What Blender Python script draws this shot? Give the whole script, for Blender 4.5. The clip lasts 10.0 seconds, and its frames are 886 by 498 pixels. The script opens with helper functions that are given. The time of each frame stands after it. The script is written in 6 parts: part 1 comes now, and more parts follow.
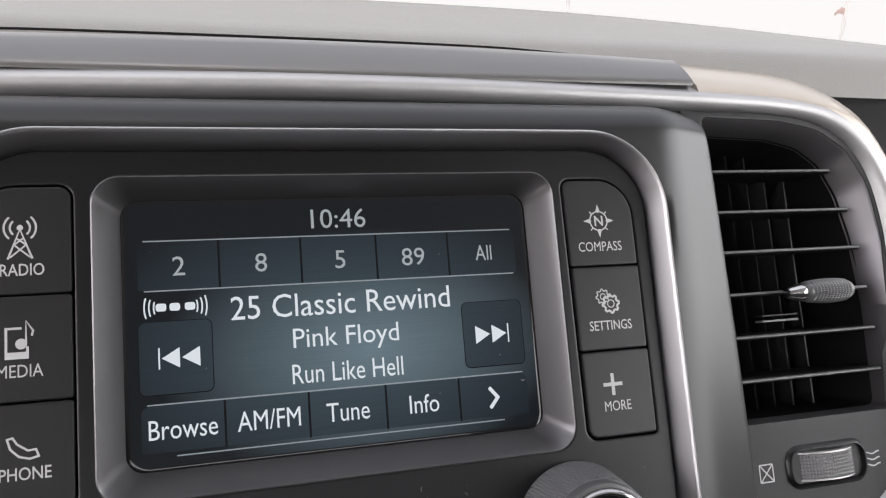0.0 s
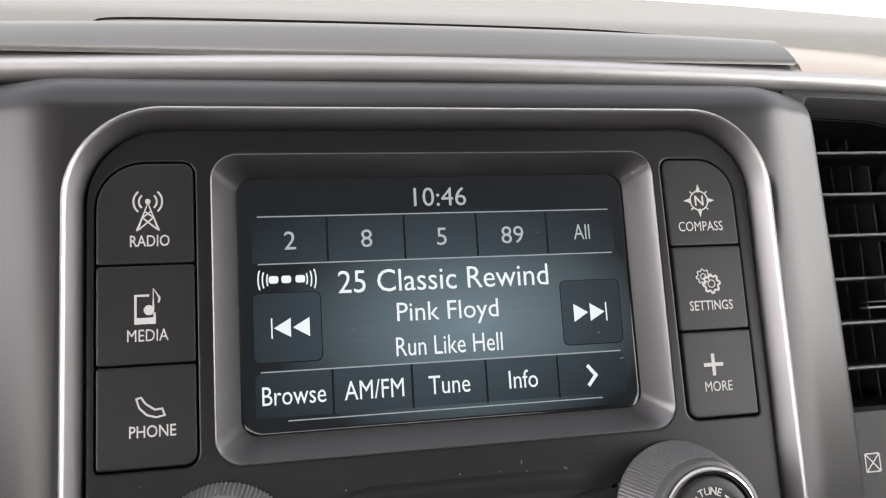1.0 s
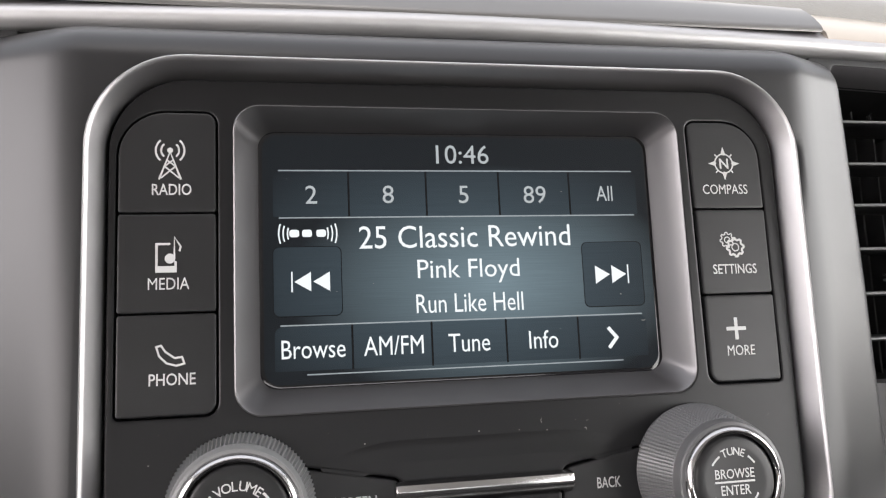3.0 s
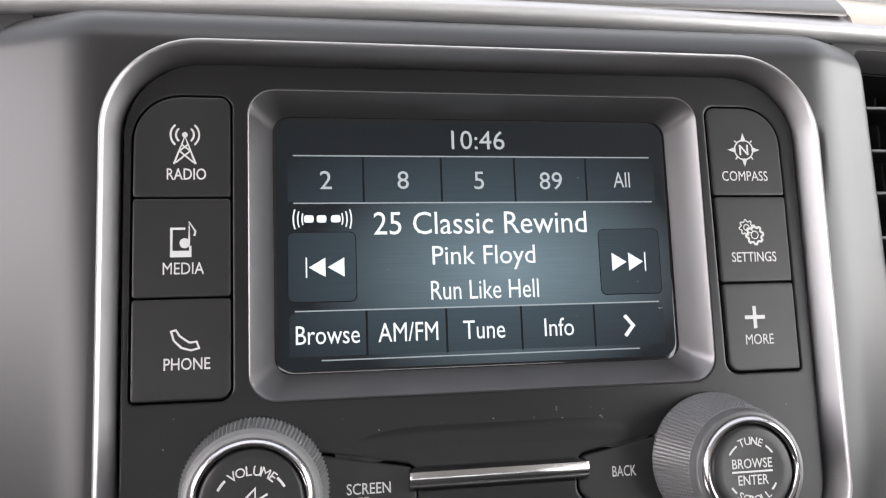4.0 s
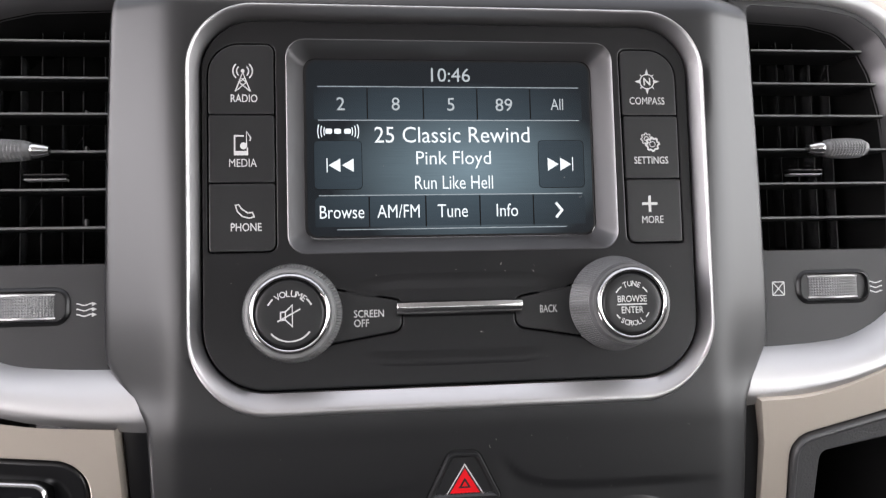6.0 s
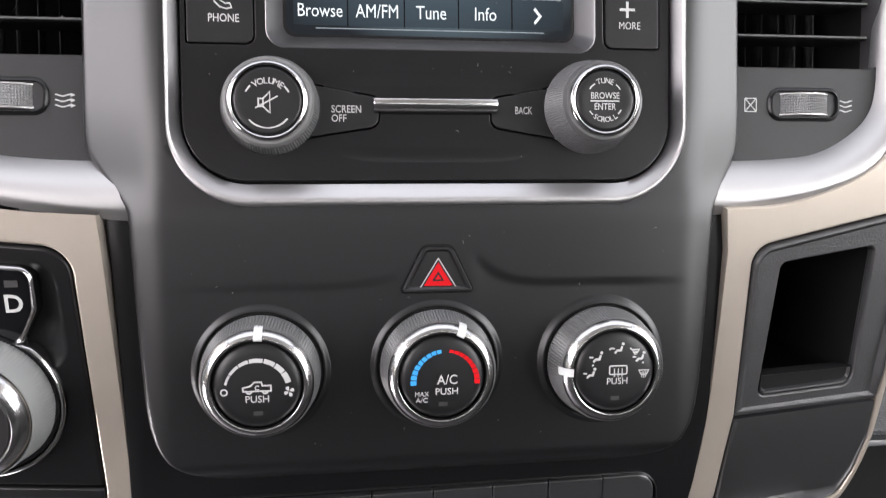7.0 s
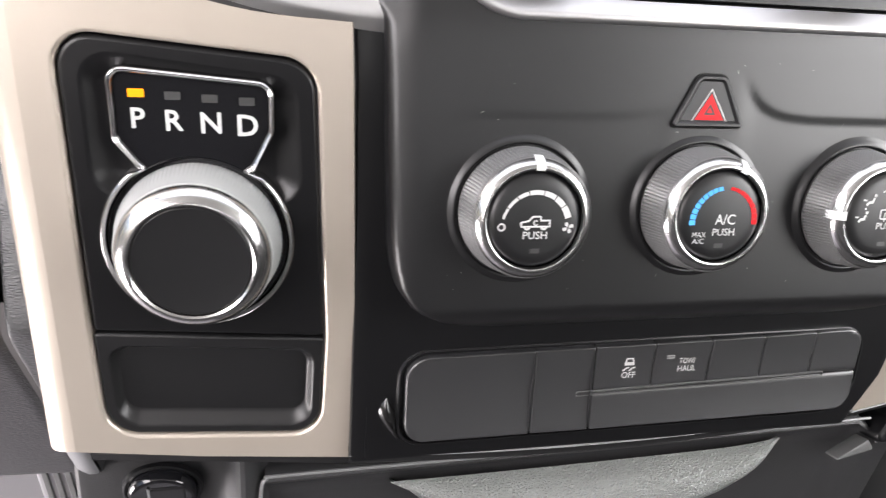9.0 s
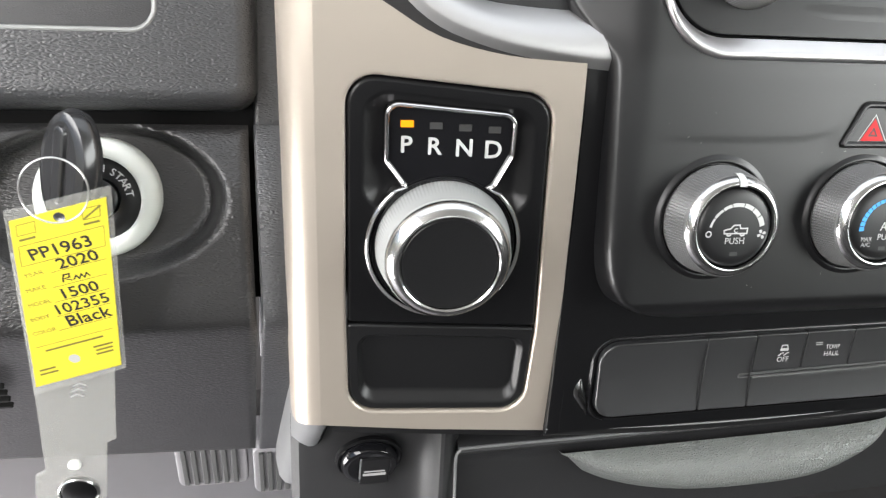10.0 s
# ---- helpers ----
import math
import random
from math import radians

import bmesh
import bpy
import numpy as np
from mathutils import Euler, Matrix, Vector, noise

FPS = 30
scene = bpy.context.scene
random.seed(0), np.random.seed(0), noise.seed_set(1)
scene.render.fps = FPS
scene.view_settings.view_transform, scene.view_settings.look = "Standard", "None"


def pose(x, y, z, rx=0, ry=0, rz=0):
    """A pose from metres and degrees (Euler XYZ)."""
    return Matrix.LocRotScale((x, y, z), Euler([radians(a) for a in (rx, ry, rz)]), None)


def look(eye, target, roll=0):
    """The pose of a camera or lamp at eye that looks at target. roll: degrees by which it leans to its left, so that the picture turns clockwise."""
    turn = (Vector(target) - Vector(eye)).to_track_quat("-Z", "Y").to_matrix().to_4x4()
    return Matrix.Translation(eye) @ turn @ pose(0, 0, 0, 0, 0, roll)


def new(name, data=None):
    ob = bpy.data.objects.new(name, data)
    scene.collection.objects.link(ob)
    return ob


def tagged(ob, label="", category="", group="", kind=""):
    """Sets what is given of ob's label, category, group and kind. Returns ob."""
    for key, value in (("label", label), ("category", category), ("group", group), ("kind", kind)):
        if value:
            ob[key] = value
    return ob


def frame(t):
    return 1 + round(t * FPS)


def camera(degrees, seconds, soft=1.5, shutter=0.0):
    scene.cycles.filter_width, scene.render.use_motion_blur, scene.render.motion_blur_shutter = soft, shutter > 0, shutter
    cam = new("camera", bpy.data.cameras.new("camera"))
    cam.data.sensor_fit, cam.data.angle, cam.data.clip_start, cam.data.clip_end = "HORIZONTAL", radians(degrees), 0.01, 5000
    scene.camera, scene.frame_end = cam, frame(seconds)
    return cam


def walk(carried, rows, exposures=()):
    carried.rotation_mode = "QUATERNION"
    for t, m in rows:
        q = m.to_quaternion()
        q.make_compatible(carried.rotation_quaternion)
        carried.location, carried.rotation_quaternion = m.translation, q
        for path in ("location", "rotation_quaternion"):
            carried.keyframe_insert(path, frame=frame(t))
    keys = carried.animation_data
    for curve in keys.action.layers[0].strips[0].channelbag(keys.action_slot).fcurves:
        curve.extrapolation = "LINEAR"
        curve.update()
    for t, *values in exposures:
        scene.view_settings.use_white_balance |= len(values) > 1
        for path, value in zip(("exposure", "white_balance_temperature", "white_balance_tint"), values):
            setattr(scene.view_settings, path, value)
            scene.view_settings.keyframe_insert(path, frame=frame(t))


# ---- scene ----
cam = camera(60.2, 10.0, soft=1.2, shutter=0.15)
# The dashboard is laid out in its own frame (x right, y into the dash, z up along the radio's face), which leans back in the car.
DASH = pose(0, 0, 0, -24)
PATH = [
    (0, (-0.036, -0.014, 1.202), (0.543, 1.883, 1.462), -4.6),
    (0.035, (-0.0365, -0.014, 1.202), (0.542, 1.883, 1.462), -4.6),
    (0.1, (-0.047, -0.01, 1.197), (0.498, 1.894, 1.475), -3.9),
    (0.2, (-0.053, -0.012, 1.196), (0.439, 1.908, 1.462), -3.3),
    (0.5, (-0.055, -0.012, 1.191), (0.38, 1.921, 1.467), -3.0),
    (1, (-0.046, -0.015, 1.195), (0.355, 1.925, 1.471), -3.5),
    (1.5, (-0.044, -0.012, 1.191), (0.358, 1.927, 1.47), -3.2),
    (2, (-0.045, -0.01, 1.19), (0.353, 1.931, 1.463), -2.9),
    (2.5, (-0.046, -0.011, 1.188), (0.341, 1.933, 1.452), -2.6),
    (3.8, (-0.056, -0.009, 1.179), (0.318, 1.935, 1.464), -2.2),
    (4, (-0.05, -0.009, 1.183), (0.295, 1.945, 1.428), -2.1),
    (4.5, (-0.046, -0.022, 1.181), (0.265, 1.941, 1.406), -2.0),
    (5, (-0.047, -0.048, 1.178), (0.233, 1.922, 1.377), -1.9),
    (5.2, (-0.042, -0.063, 1.173), (0.208, 1.911, 1.378), -1.9),
    (6.3, (-0.042, -0.108, 1.138), (0.197, 1.877, 1.216), -1.4),
    (6.5, (-0.04, -0.11, 1.122), (0.205, 1.874, 1.165), -1.2),
    (7, (-0.039, -0.105, 1.101), (0.23, 1.875, 1.03), -0.6),
    (7.5, (-0.039, -0.09, 1.082), (0.266, 1.879, 0.907), 0.0),
    (8, (-0.044, -0.079, 1.073), (0.311, 1.871, 0.804), 1.0),
    (8.5, (-0.086, -0.065, 1.068), (0.345, 1.864, 0.765), 1.3),
    (9, (-0.158, -0.059, 1.071), (0.274, 1.869, 0.757), 0.9),
    (9.5, (-0.209, -0.063, 1.072), (0.205, 1.867, 0.75), 0.6),
    (10, (-0.251, -0.089, 1.083), (0.159, 1.839, 0.746), 0.6),
]
walk(cam, [(t, DASH @ look(eye, target, roll)) for t, eye, target, roll in PATH],
     exposures=[(0.0, -0.2, 6500, 13), (0.5, -0.0, 6600, 13), (1.0, 0.15, 6700, 12), (2.5, 0.2, 6700, 12), (4.0, 0.42, 6550, 12), (5.0, 0.45, 6550, 12), (6.5, 0.38, 6450, 13), (7.0, 0.52, 6500, 13),
                (8.0, 0.95, 6550, 13), (8.5, 1.07, 6550, 13), (9.0, 1.05, 6600, 12), (9.5, 0.93, 6650, 11), (10.0, 0.82, 6500, 6)])

# ---- light ----
world = bpy.data.worlds.new("sky")
scene.world = world
world.use_nodes = True
sky = world.node_tree.nodes.new("ShaderNodeTexSky")
sky.sky_type, sky.sun_disc = "NISHITA", False
sky.sun_elevation, sky.sun_rotation = radians(48), radians(200)
sky.air_density, sky.dust_density = 1.0, 4.0
world.node_tree.links.new(sky.outputs[0], world.node_tree.nodes["Background"].inputs[0])
world.node_tree.nodes["Background"].inputs[1].default_value = 0.15
sun = new("sun", bpy.data.lights.new("sun", "SUN"))
sun.data.energy, sun.data.angle, sun.data.color = 1.2, radians(12), (1.0, 0.96, 0.9)
sun.matrix_world = look((0, -2, 4), (0.3, 0, 0))


def window_light(name, m, w, h, watts, colour=(1, 1, 1)):
    lamp = new(name, bpy.data.lights.new(name, "AREA"))
    lamp.data.shape, lamp.data.size, lamp.data.size_y = "RECTANGLE", w, h
    lamp.data.energy, lamp.data.color = watts, colour
    lamp.matrix_world = m
    return lamp


window_light("window_light_driver", look((-0.90, 0.1, 1.34), (0.0, 0.1, 1.265)), 1.66, 0.44, 18.0, (1.0, 0.955, 0.96))
# Low fill lamp, added to brighten the knee panel's underside and footwell.
window_light("knee_fill_light", look((-0.90, 0.57, 0.46), (-0.3, 0.5, 0.40)), 0.5, 0.36, 9.0, (1.0, 0.955, 0.96))
window_light("window_light_passenger", look((0.90, 0.1, 1.275), (0.0, 0.1, 1.2)), 1.66, 0.56, 20.0, (1.0, 0.995, 0.98))
window_light("back_window_light", look((0, -1.27, 1.33), (0, 0.4, 1.2)), 1.34, 0.33, 5.0)
window_light("windscreen_light", look((0, 0.775, 1.42), (0, 0.255, 0.67)), 1.35, 0.73, 4.5)

# ---- materials ----


def material(name, base, rough=0.45, metal=0.0, grain=0.0, size=2500, wear=0.08, leather=0.0, cell=620, coat=0.0, spec=0.5, ior=1.5, depth=0.0006, stretch=0.45):
    """A procedural surface: colour and gloss vary at two scales, with fine relief (grain, leather cells)."""
    m = bpy.data.materials.new(name)
    m.use_nodes = True
    nt = m.node_tree
    b = nt.nodes["Principled BSDF"]
    b.inputs["Metallic"].default_value = metal
    b.inputs["Coat Weight"].default_value = coat
    b.inputs["Specular IOR Level"].default_value = spec
    b.inputs["IOR"].default_value = ior
    co = nt.nodes.new("ShaderNodeTexCoord")
    fine, broad = nt.nodes.new("ShaderNodeTexNoise"), nt.nodes.new("ShaderNodeTexNoise")
    fine.inputs["Scale"].default_value, broad.inputs["Scale"].default_value = size, 38
    fine.inputs["Detail"].default_value, broad.inputs["Detail"].default_value = 2, 5
    for n in (fine, broad):
        nt.links.new(co.outputs["Object"], n.inputs["Vector"])
    mix = nt.nodes.new("ShaderNodeMix")
    mix.data_type = "RGBA"
    mix.inputs["A"].default_value = (*[c * (1 - wear) for c in base], 1)
    mix.inputs["B"].default_value = (*[min(1, c * (1 + wear)) for c in base], 1)
    nt.links.new(broad.outputs["Fac"], mix.inputs["Factor"])
    nt.links.new(mix.outputs["Result"], b.inputs["Base Color"])
    span = nt.nodes.new("ShaderNodeMapRange")
    span.inputs["To Min"].default_value, span.inputs["To Max"].default_value = max(0.02, rough * (1 - 1.6 * wear)), min(1, rough * (1 + 1.6 * wear))
    nt.links.new(broad.outputs["Fac"], span.inputs["Value"])
    nt.links.new(span.outputs["Result"], b.inputs["Roughness"])
    last = None
    if leather:
        cells = nt.nodes.new("ShaderNodeTexVoronoi")
        cells.inputs["Scale"].default_value = cell
        cells.feature = "DISTANCE_TO_EDGE"
        crease = nt.nodes.new("ShaderNodeMapRange")
        crease.interpolation_type = "SMOOTHSTEP"
        crease.inputs["From Max"].default_value = 0.42
        warp = nt.nodes.new("ShaderNodeMix")
        warp.data_type = "VECTOR"
        warp.inputs["Factor"].default_value = 0.0008
        nt.links.new(co.outputs["Object"], warp.inputs["A"])
        bend = nt.nodes.new("ShaderNodeTexNoise")
        bend.inputs["Scale"].default_value = 260
        nt.links.new(co.outputs["Object"], bend.inputs["Vector"])
        nt.links.new(bend.outputs["Color"], warp.inputs["B"])
        squash = nt.nodes.new("ShaderNodeMapping")
        squash.inputs["Scale"].default_value = (stretch, 1.0, 1.0)
        nt.links.new(warp.outputs["Result"], squash.inputs["Vector"])
        nt.links.new(squash.outputs["Vector"], cells.inputs["Vector"])
        last = nt.nodes.new("ShaderNodeBump")
        last.inputs["Strength"].default_value, last.inputs["Distance"].default_value = leather, depth
        nt.links.new(cells.outputs["Distance"], crease.inputs["Value"])
        nt.links.new(crease.outputs["Result"], last.inputs["Height"])
    if grain:
        relief = nt.nodes.new("ShaderNodeBump")
        relief.inputs["Strength"].default_value, relief.inputs["Distance"].default_value = grain, 0.0002
        nt.links.new(fine.outputs["Fac"], relief.inputs["Height"])
        if last:
            nt.links.new(last.outputs["Normal"], relief.inputs["Normal"])
        last = relief
    if last:
        nt.links.new(last.outputs["Normal"], b.inputs["Normal"])
    return m


def lit(name, colour, strength, gloss=0.12):
    """A patch of the display: it glows, behind a glossy face."""
    m = bpy.data.materials.new(name)
    m.use_nodes = True
    b = m.node_tree.nodes["Principled BSDF"]
    b.inputs["Base Color"].default_value = (0.004, 0.004, 0.005, 1)
    b.inputs["Roughness"].default_value = gloss
    b.inputs["Specular IOR Level"].default_value = 0.22
    b.inputs["Emission Color"].default_value = (*colour, 1)
    b.inputs["Emission Strength"].default_value = strength
    return m


def lit_pad(name, low, high, centre, reach, strength):
    """A display area that fades from its centre outwards, with faint brushed lines."""
    m = lit(name, low, strength)
    nt = m.node_tree
    b = nt.nodes["Principled BSDF"]
    co = nt.nodes.new("ShaderNodeTexCoord")
    shift = nt.nodes.new("ShaderNodeMapping")
    shift.vector_type = "POINT"
    shift.inputs["Location"].default_value = [-c / r for c, r in zip(centre, reach)]
    shift.inputs["Scale"].default_value = [1 / r for r in reach]
    ball = nt.nodes.new("ShaderNodeTexGradient")
    ball.gradient_type = "SPHERICAL"
    lines = nt.nodes.new("ShaderNodeTexNoise")
    stretch = nt.nodes.new("ShaderNodeMapping")
    stretch.inputs["Scale"].default_value = (60, 1, 3200)
    nt.links.new(co.outputs["Object"], shift.inputs["Vector"])
    nt.links.new(shift.outputs["Vector"], ball.inputs["Vector"])
    nt.links.new(co.outputs["Object"], stretch.inputs["Vector"])
    nt.links.new(stretch.outputs["Vector"], lines.inputs["Vector"])
    lines.inputs["Scale"].default_value = 1
    mul = nt.nodes.new("ShaderNodeMath")
    mul.operation = "MULTIPLY_ADD"
    mul.inputs[1].default_value = 0.35
    nt.links.new(lines.outputs["Fac"], mul.inputs[0])
    mul.inputs[2].default_value = 0.8
    ramp = nt.nodes.new("ShaderNodeMix")
    ramp.data_type = "RGBA"
    ramp.inputs["A"].default_value, ramp.inputs["B"].default_value = (*low, 1), (*high, 1)
    nt.links.new(ball.outputs["Fac"], ramp.inputs["Factor"])
    nt.links.new(ramp.outputs["Result"], b.inputs["Emission Color"])
    power = nt.nodes.new("ShaderNodeMath")
    power.operation = "MULTIPLY"
    power.inputs[1].default_value = strength
    nt.links.new(mul.outputs[0], power.inputs[0])
    nt.links.new(power.outputs[0], b.inputs["Emission Strength"])
    return m


SHELL = material("charcoal satin paint", (0.0055, 0.0055, 0.006), 0.35, 0.0, grain=0.03, size=3000, wear=0.03, spec=0.45)
BLACK = material("black satin plastic", (0.0045, 0.0045, 0.005), 0.31, grain=0.1, size=4200, wear=0.1, spec=0.32)
BUTTON = material("soft black button plastic", (0.007, 0.007, 0.0075), 0.36, grain=0.1, size=4200, spec=0.42)
SWITCH = material("satin switch plastic", (0.018, 0.018, 0.019), 0.38, grain=0.1, size=4200, spec=0.85)
# Near-black: the shade inside recesses is put into the colour.
DEEP = material("black gap and painted recess shade", (0.006, 0.006, 0.006), 0.7, spec=0.15)
MAT = material("grey rubber floor mat", (0.2, 0.195, 0.21), 0.7, grain=0.3, size=900)
GLOSS = material("glossy black plastic", (0.006, 0.006, 0.007), 0.08, wear=0.05)
BUMP_GLOSS = material("glossy black for the highlight bump", (0.005, 0.005, 0.005), 0.18, wear=0.05, spec=0.7)
SILVER = material("satin silver trim", (0.42, 0.415, 0.415), 0.52, 1.0, grain=0.03, size=3500, wear=0.04)
SURROUND = material("satin grey surround", (0.44, 0.432, 0.436), 0.44, 1.0, grain=0.03, size=3500, wear=0.04)
BEVEL = material("satin grey bezel paint", (0.12, 0.117, 0.119), 0.32, 0.75, grain=0.04, size=2600, wear=0.05)
STRIP = material("smoked metallic trim", (0.15, 0.147, 0.143), 0.38, 0.7, grain=0.04, size=3500, wear=0.05)
CHROME = material("bright chrome", (0.46, 0.457, 0.455), 0.2, 1.0, wear=0.15)
CHROME_DARK = material("smoked chrome", (0.38, 0.375, 0.378), 0.16, 1.0, wear=0.15)
KNURL = material("black knurled rubber", (0.07, 0.07, 0.071), 0.36, wear=0.12, spec=0.6)
RIB = material("charcoal ribbed rubber", (0.13, 0.131, 0.13), 0.36, wear=0.12, spec=0.6)
TAN = material("champagne metallic paint", (0.42, 0.373, 0.318), 0.35, 0.55, grain=0.05, size=5000, wear=0.04)
GRIP = material("grey rubber grip", (0.075, 0.076, 0.075), 0.42, grain=0.15, size=3000)
GRIP_DARK = material("dark rubber grip", (0.075, 0.075, 0.075), 0.34, wear=0.12, spec=0.6)
GRAIN = material("grained dark plastic", (0.022, 0.022, 0.023), 0.45, grain=0.1, leather=0.3, cell=1500, depth=0.00012)
LEATHER = material("black leather grain vinyl", (0.03, 0.031, 0.033), 0.42, leather=1.0, cell=780, depth=0.00016, spec=0.6)
KNEE = material("dark leather grain vinyl", (0.02, 0.0197, 0.02), 0.34, leather=1.0, cell=760, depth=0.00013, spec=0.5)
DASHTOP = material("grey leather grain vinyl", (0.19, 0.185, 0.172), 0.55, grain=0.1, leather=0.25, cell=900, depth=0.0003)
PEBBLE = material("grey pebbled tray vinyl", (0.16, 0.168, 0.16), 0.34, grain=0.12, leather=1.0, cell=720, depth=0.00045, spec=0.6, stretch=0.75)
WHITE = material("white print", (0.42, 0.42, 0.415), 0.5, wear=0.06)
PALE = material("pale indicator plastic", (0.52, 0.53, 0.525), 0.35)
RED = material("red print", (0.46, 0.004, 0.008), 0.45, spec=0.2)
BLUE = material("blue print", (0.03, 0.28, 0.62), 0.45)
DIM = material("unlit indicator", (0.03, 0.03, 0.03), 0.4)
GRIP_PALE = material("pale grey rubber grip", (0.25, 0.255, 0.25), 0.42, grain=0.15, size=3000)
DOOR = material("black door trim", (0.045, 0.044, 0.044), 0.7, grain=0.3)
FLANK = material("satin grey vent flank", (0.15, 0.145, 0.15), 0.42, 0.85, grain=0.03, size=3500, wear=0.05)
VANE = material("black vent vane", (0.04, 0.04, 0.041), 0.25, spec=0.6)
POCKET = material("coarse grained dark plastic", (0.026, 0.026, 0.027), 0.42, grain=1.0, size=1000, wear=0.15, spec=0.6)
YARD = material("grey worn asphalt", (0.11, 0.108, 0.105), 0.9, grain=0.5, size=60)
# Pole and flag colours are whitened to imitate the sky's glare.
HAZE = material("steel paled by painted glare", (0.93, 0.93, 0.9), 0.6)
WASHED_RED = material("red cloth paled by painted glare", (0.85, 0.66, 0.62), 0.8)
HOUSE = material("dark vent plastic", (0.015, 0.015, 0.0157), 0.48, grain=0.35, size=2600, spec=0.32)
DUST = material("pale lint and dust", (0.34, 0.33, 0.31), 0.9)
# This grey carries painted light on the skirt and the lip edges.
SIDE = material("grey plastic and painted highlights", (0.15, 0.152, 0.155), 0.34, grain=0.1, wear=0.05, spec=0.7)
RINGW = material("pale ignition ring plastic", (0.62, 0.64, 0.60), 0.42, wear=0.05)
PAPER = material("yellow tag card", (0.68, 0.585, 0.045), 0.35, wear=0.04, coat=0.6)
INKED = material("black marker ink", (0.015, 0.014, 0.016), 0.5)
FAINT = material("grey form print", (0.16, 0.14, 0.03), 0.5)
KEYCASE = material("smooth dark key plastic", (0.02, 0.02, 0.021), 0.17, wear=0.05)
STEEL = material("key ring steel", (0.42, 0.42, 0.42), 0.28, 1.0)
CARPET = material("dark carpet", (0.045, 0.043, 0.044), 0.95, grain=0.8, size=900, wear=0.3)
LINER = material("grey headliner cloth", (0.27, 0.265, 0.257), 0.9, grain=0.4, size=1200)
SEAT = material("dark grey seat cloth", (0.03, 0.03, 0.031), 0.9, grain=0.5, size=1100)
PEDAL = material("pedal rubber", (0.2, 0.195, 0.205), 0.6, grain=0.3)
AMBER = lit("amber gear lamp", (1.0, 0.29, 0.005), 1.3)
UI_TEXT = lit("display white", (0.86, 0.93, 0.97), 0.9)
UI_SOFT = lit("display grey", (0.80, 0.88, 0.92), 0.5)
UI_LINE = lit("display rule", (0.70, 0.80, 0.86), 0.42)
UI_BACK = lit_pad("display ground", (0.006, 0.009, 0.011), (0.15, 0.215, 0.25), (0.008, 0.0, 0.086), (0.060, 1.0, 0.036), 1.0)
UI_KEY = lit_pad("display key", (0.007, 0.011, 0.014), (0.055, 0.085, 0.105), (0.0, 0.0, 0.088), (0.075, 1.0, 0.045), 1.0)
UI_GAP = lit("display gap", (0.004, 0.006, 0.007), 0.5)


def clear_plastic():
    m = material("clear vinyl sleeve", (0.5, 0.5, 0.47), 0.24)
    m.node_tree.nodes["Principled BSDF"].inputs["Alpha"].default_value = 0.33
    return m


SLEEVE = clear_plastic()

# ---- building helpers (lengths in millimetres, in a thing's own flat frame: x right, z up, -y towards the viewer) ----
MM = 0.001
START = {}
WRITING = []


def thing(name, m, label, category, group="", kind="", o=(0, 0, 0)):
    """An empty that holds a thing's parts; o is its origin in the frame m, in millimetres."""
    e = new(name)
    e.empty_display_size = 0.01
    e.matrix_world = DASH @ m @ Matrix.Translation(Vector(o) * MM)
    START[e] = Vector(o)
    return tagged(e, label, category, group, kind)


def part(name, bm, mat, parent, label="", sharp=38):
    """One mesh under a thing or under one of its parts."""
    root = parent
    while root.parent:
        root = root.parent
    bmesh.ops.recalc_face_normals(bm, faces=bm.faces)
    me = bpy.data.meshes.new(name)
    bm.to_mesh(me)
    bm.free()
    me.transform(Matrix.Scale(MM, 4) @ Matrix.Translation(-START[root]))
    me.materials.append(mat)
    me.shade_smooth()
    me.set_sharp_from_angle(angle=radians(sharp))
    ob = new(name, me)
    ob.parent = parent
    return tagged(ob, label)


def loft(bm, loops, closed=True, cap0=False, cap1=False):
    rows = [[bm.verts.new(p) for p in loop] for loop in loops]
    n = len(rows[0])
    for a, b in zip(rows, rows[1:]):
        for i in range(n if closed else n - 1):
            j = (i + 1) % n
            bm.faces.new((a[i], a[j], b[j], b[i]))
    for row, wanted in ((rows[0], cap0), (rows[-1], cap1)):
        if wanted:
            mid = sum((v.co for v in row), Vector()) / n
            ring = [bm.verts.new(v.co + (mid - v.co) * 0.03) for v in row]
            for i in range(n):
                j = (i + 1) % n
                bm.faces.new((row[i], row[j], ring[j], ring[i]))
            bm.faces.new(ring)
    return rows


def rpoly(pts, n=6):
    """A polygon with rounded corners from (x, z, radius)."""
    out = []
    for i, (x, z, r) in enumerate(pts):
        p, a, b = Vector((x, z)), Vector(pts[i - 1][:2]), Vector(pts[(i + 1) % len(pts)][:2])
        u, v = (a - p), (b - p)
        half = u.angle(v) / 2
        reach = min(r / math.tan(half), u.length * 0.49, v.length * 0.49) if r else 0
        if reach < 1e-4:
            out.append((x, z))
            continue
        rr = reach * math.tan(half)
        u.normalize(), v.normalize()
        c = p + (u + v).normalized() * (rr / math.sin(half))
        s, e = p + u * reach - c, p + v * reach - c
        a0 = math.atan2(s.y, s.x)
        turn = (math.atan2(e.y, e.x) - a0 + math.pi) % (2 * math.pi) - math.pi
        for k in range(n + 1):
            out.append((c.x + rr * math.cos(a0 + turn * k / n), c.y + rr * math.sin(a0 + turn * k / n)))
    return out


def rrect(x0, z0, x1, z1, r, n=6):
    r = r if isinstance(r, tuple) else (r,) * 4
    return rpoly([(x0, z0, r[0]), (x1, z0, r[1]), (x1, z1, r[2]), (x0, z1, r[3])], n)


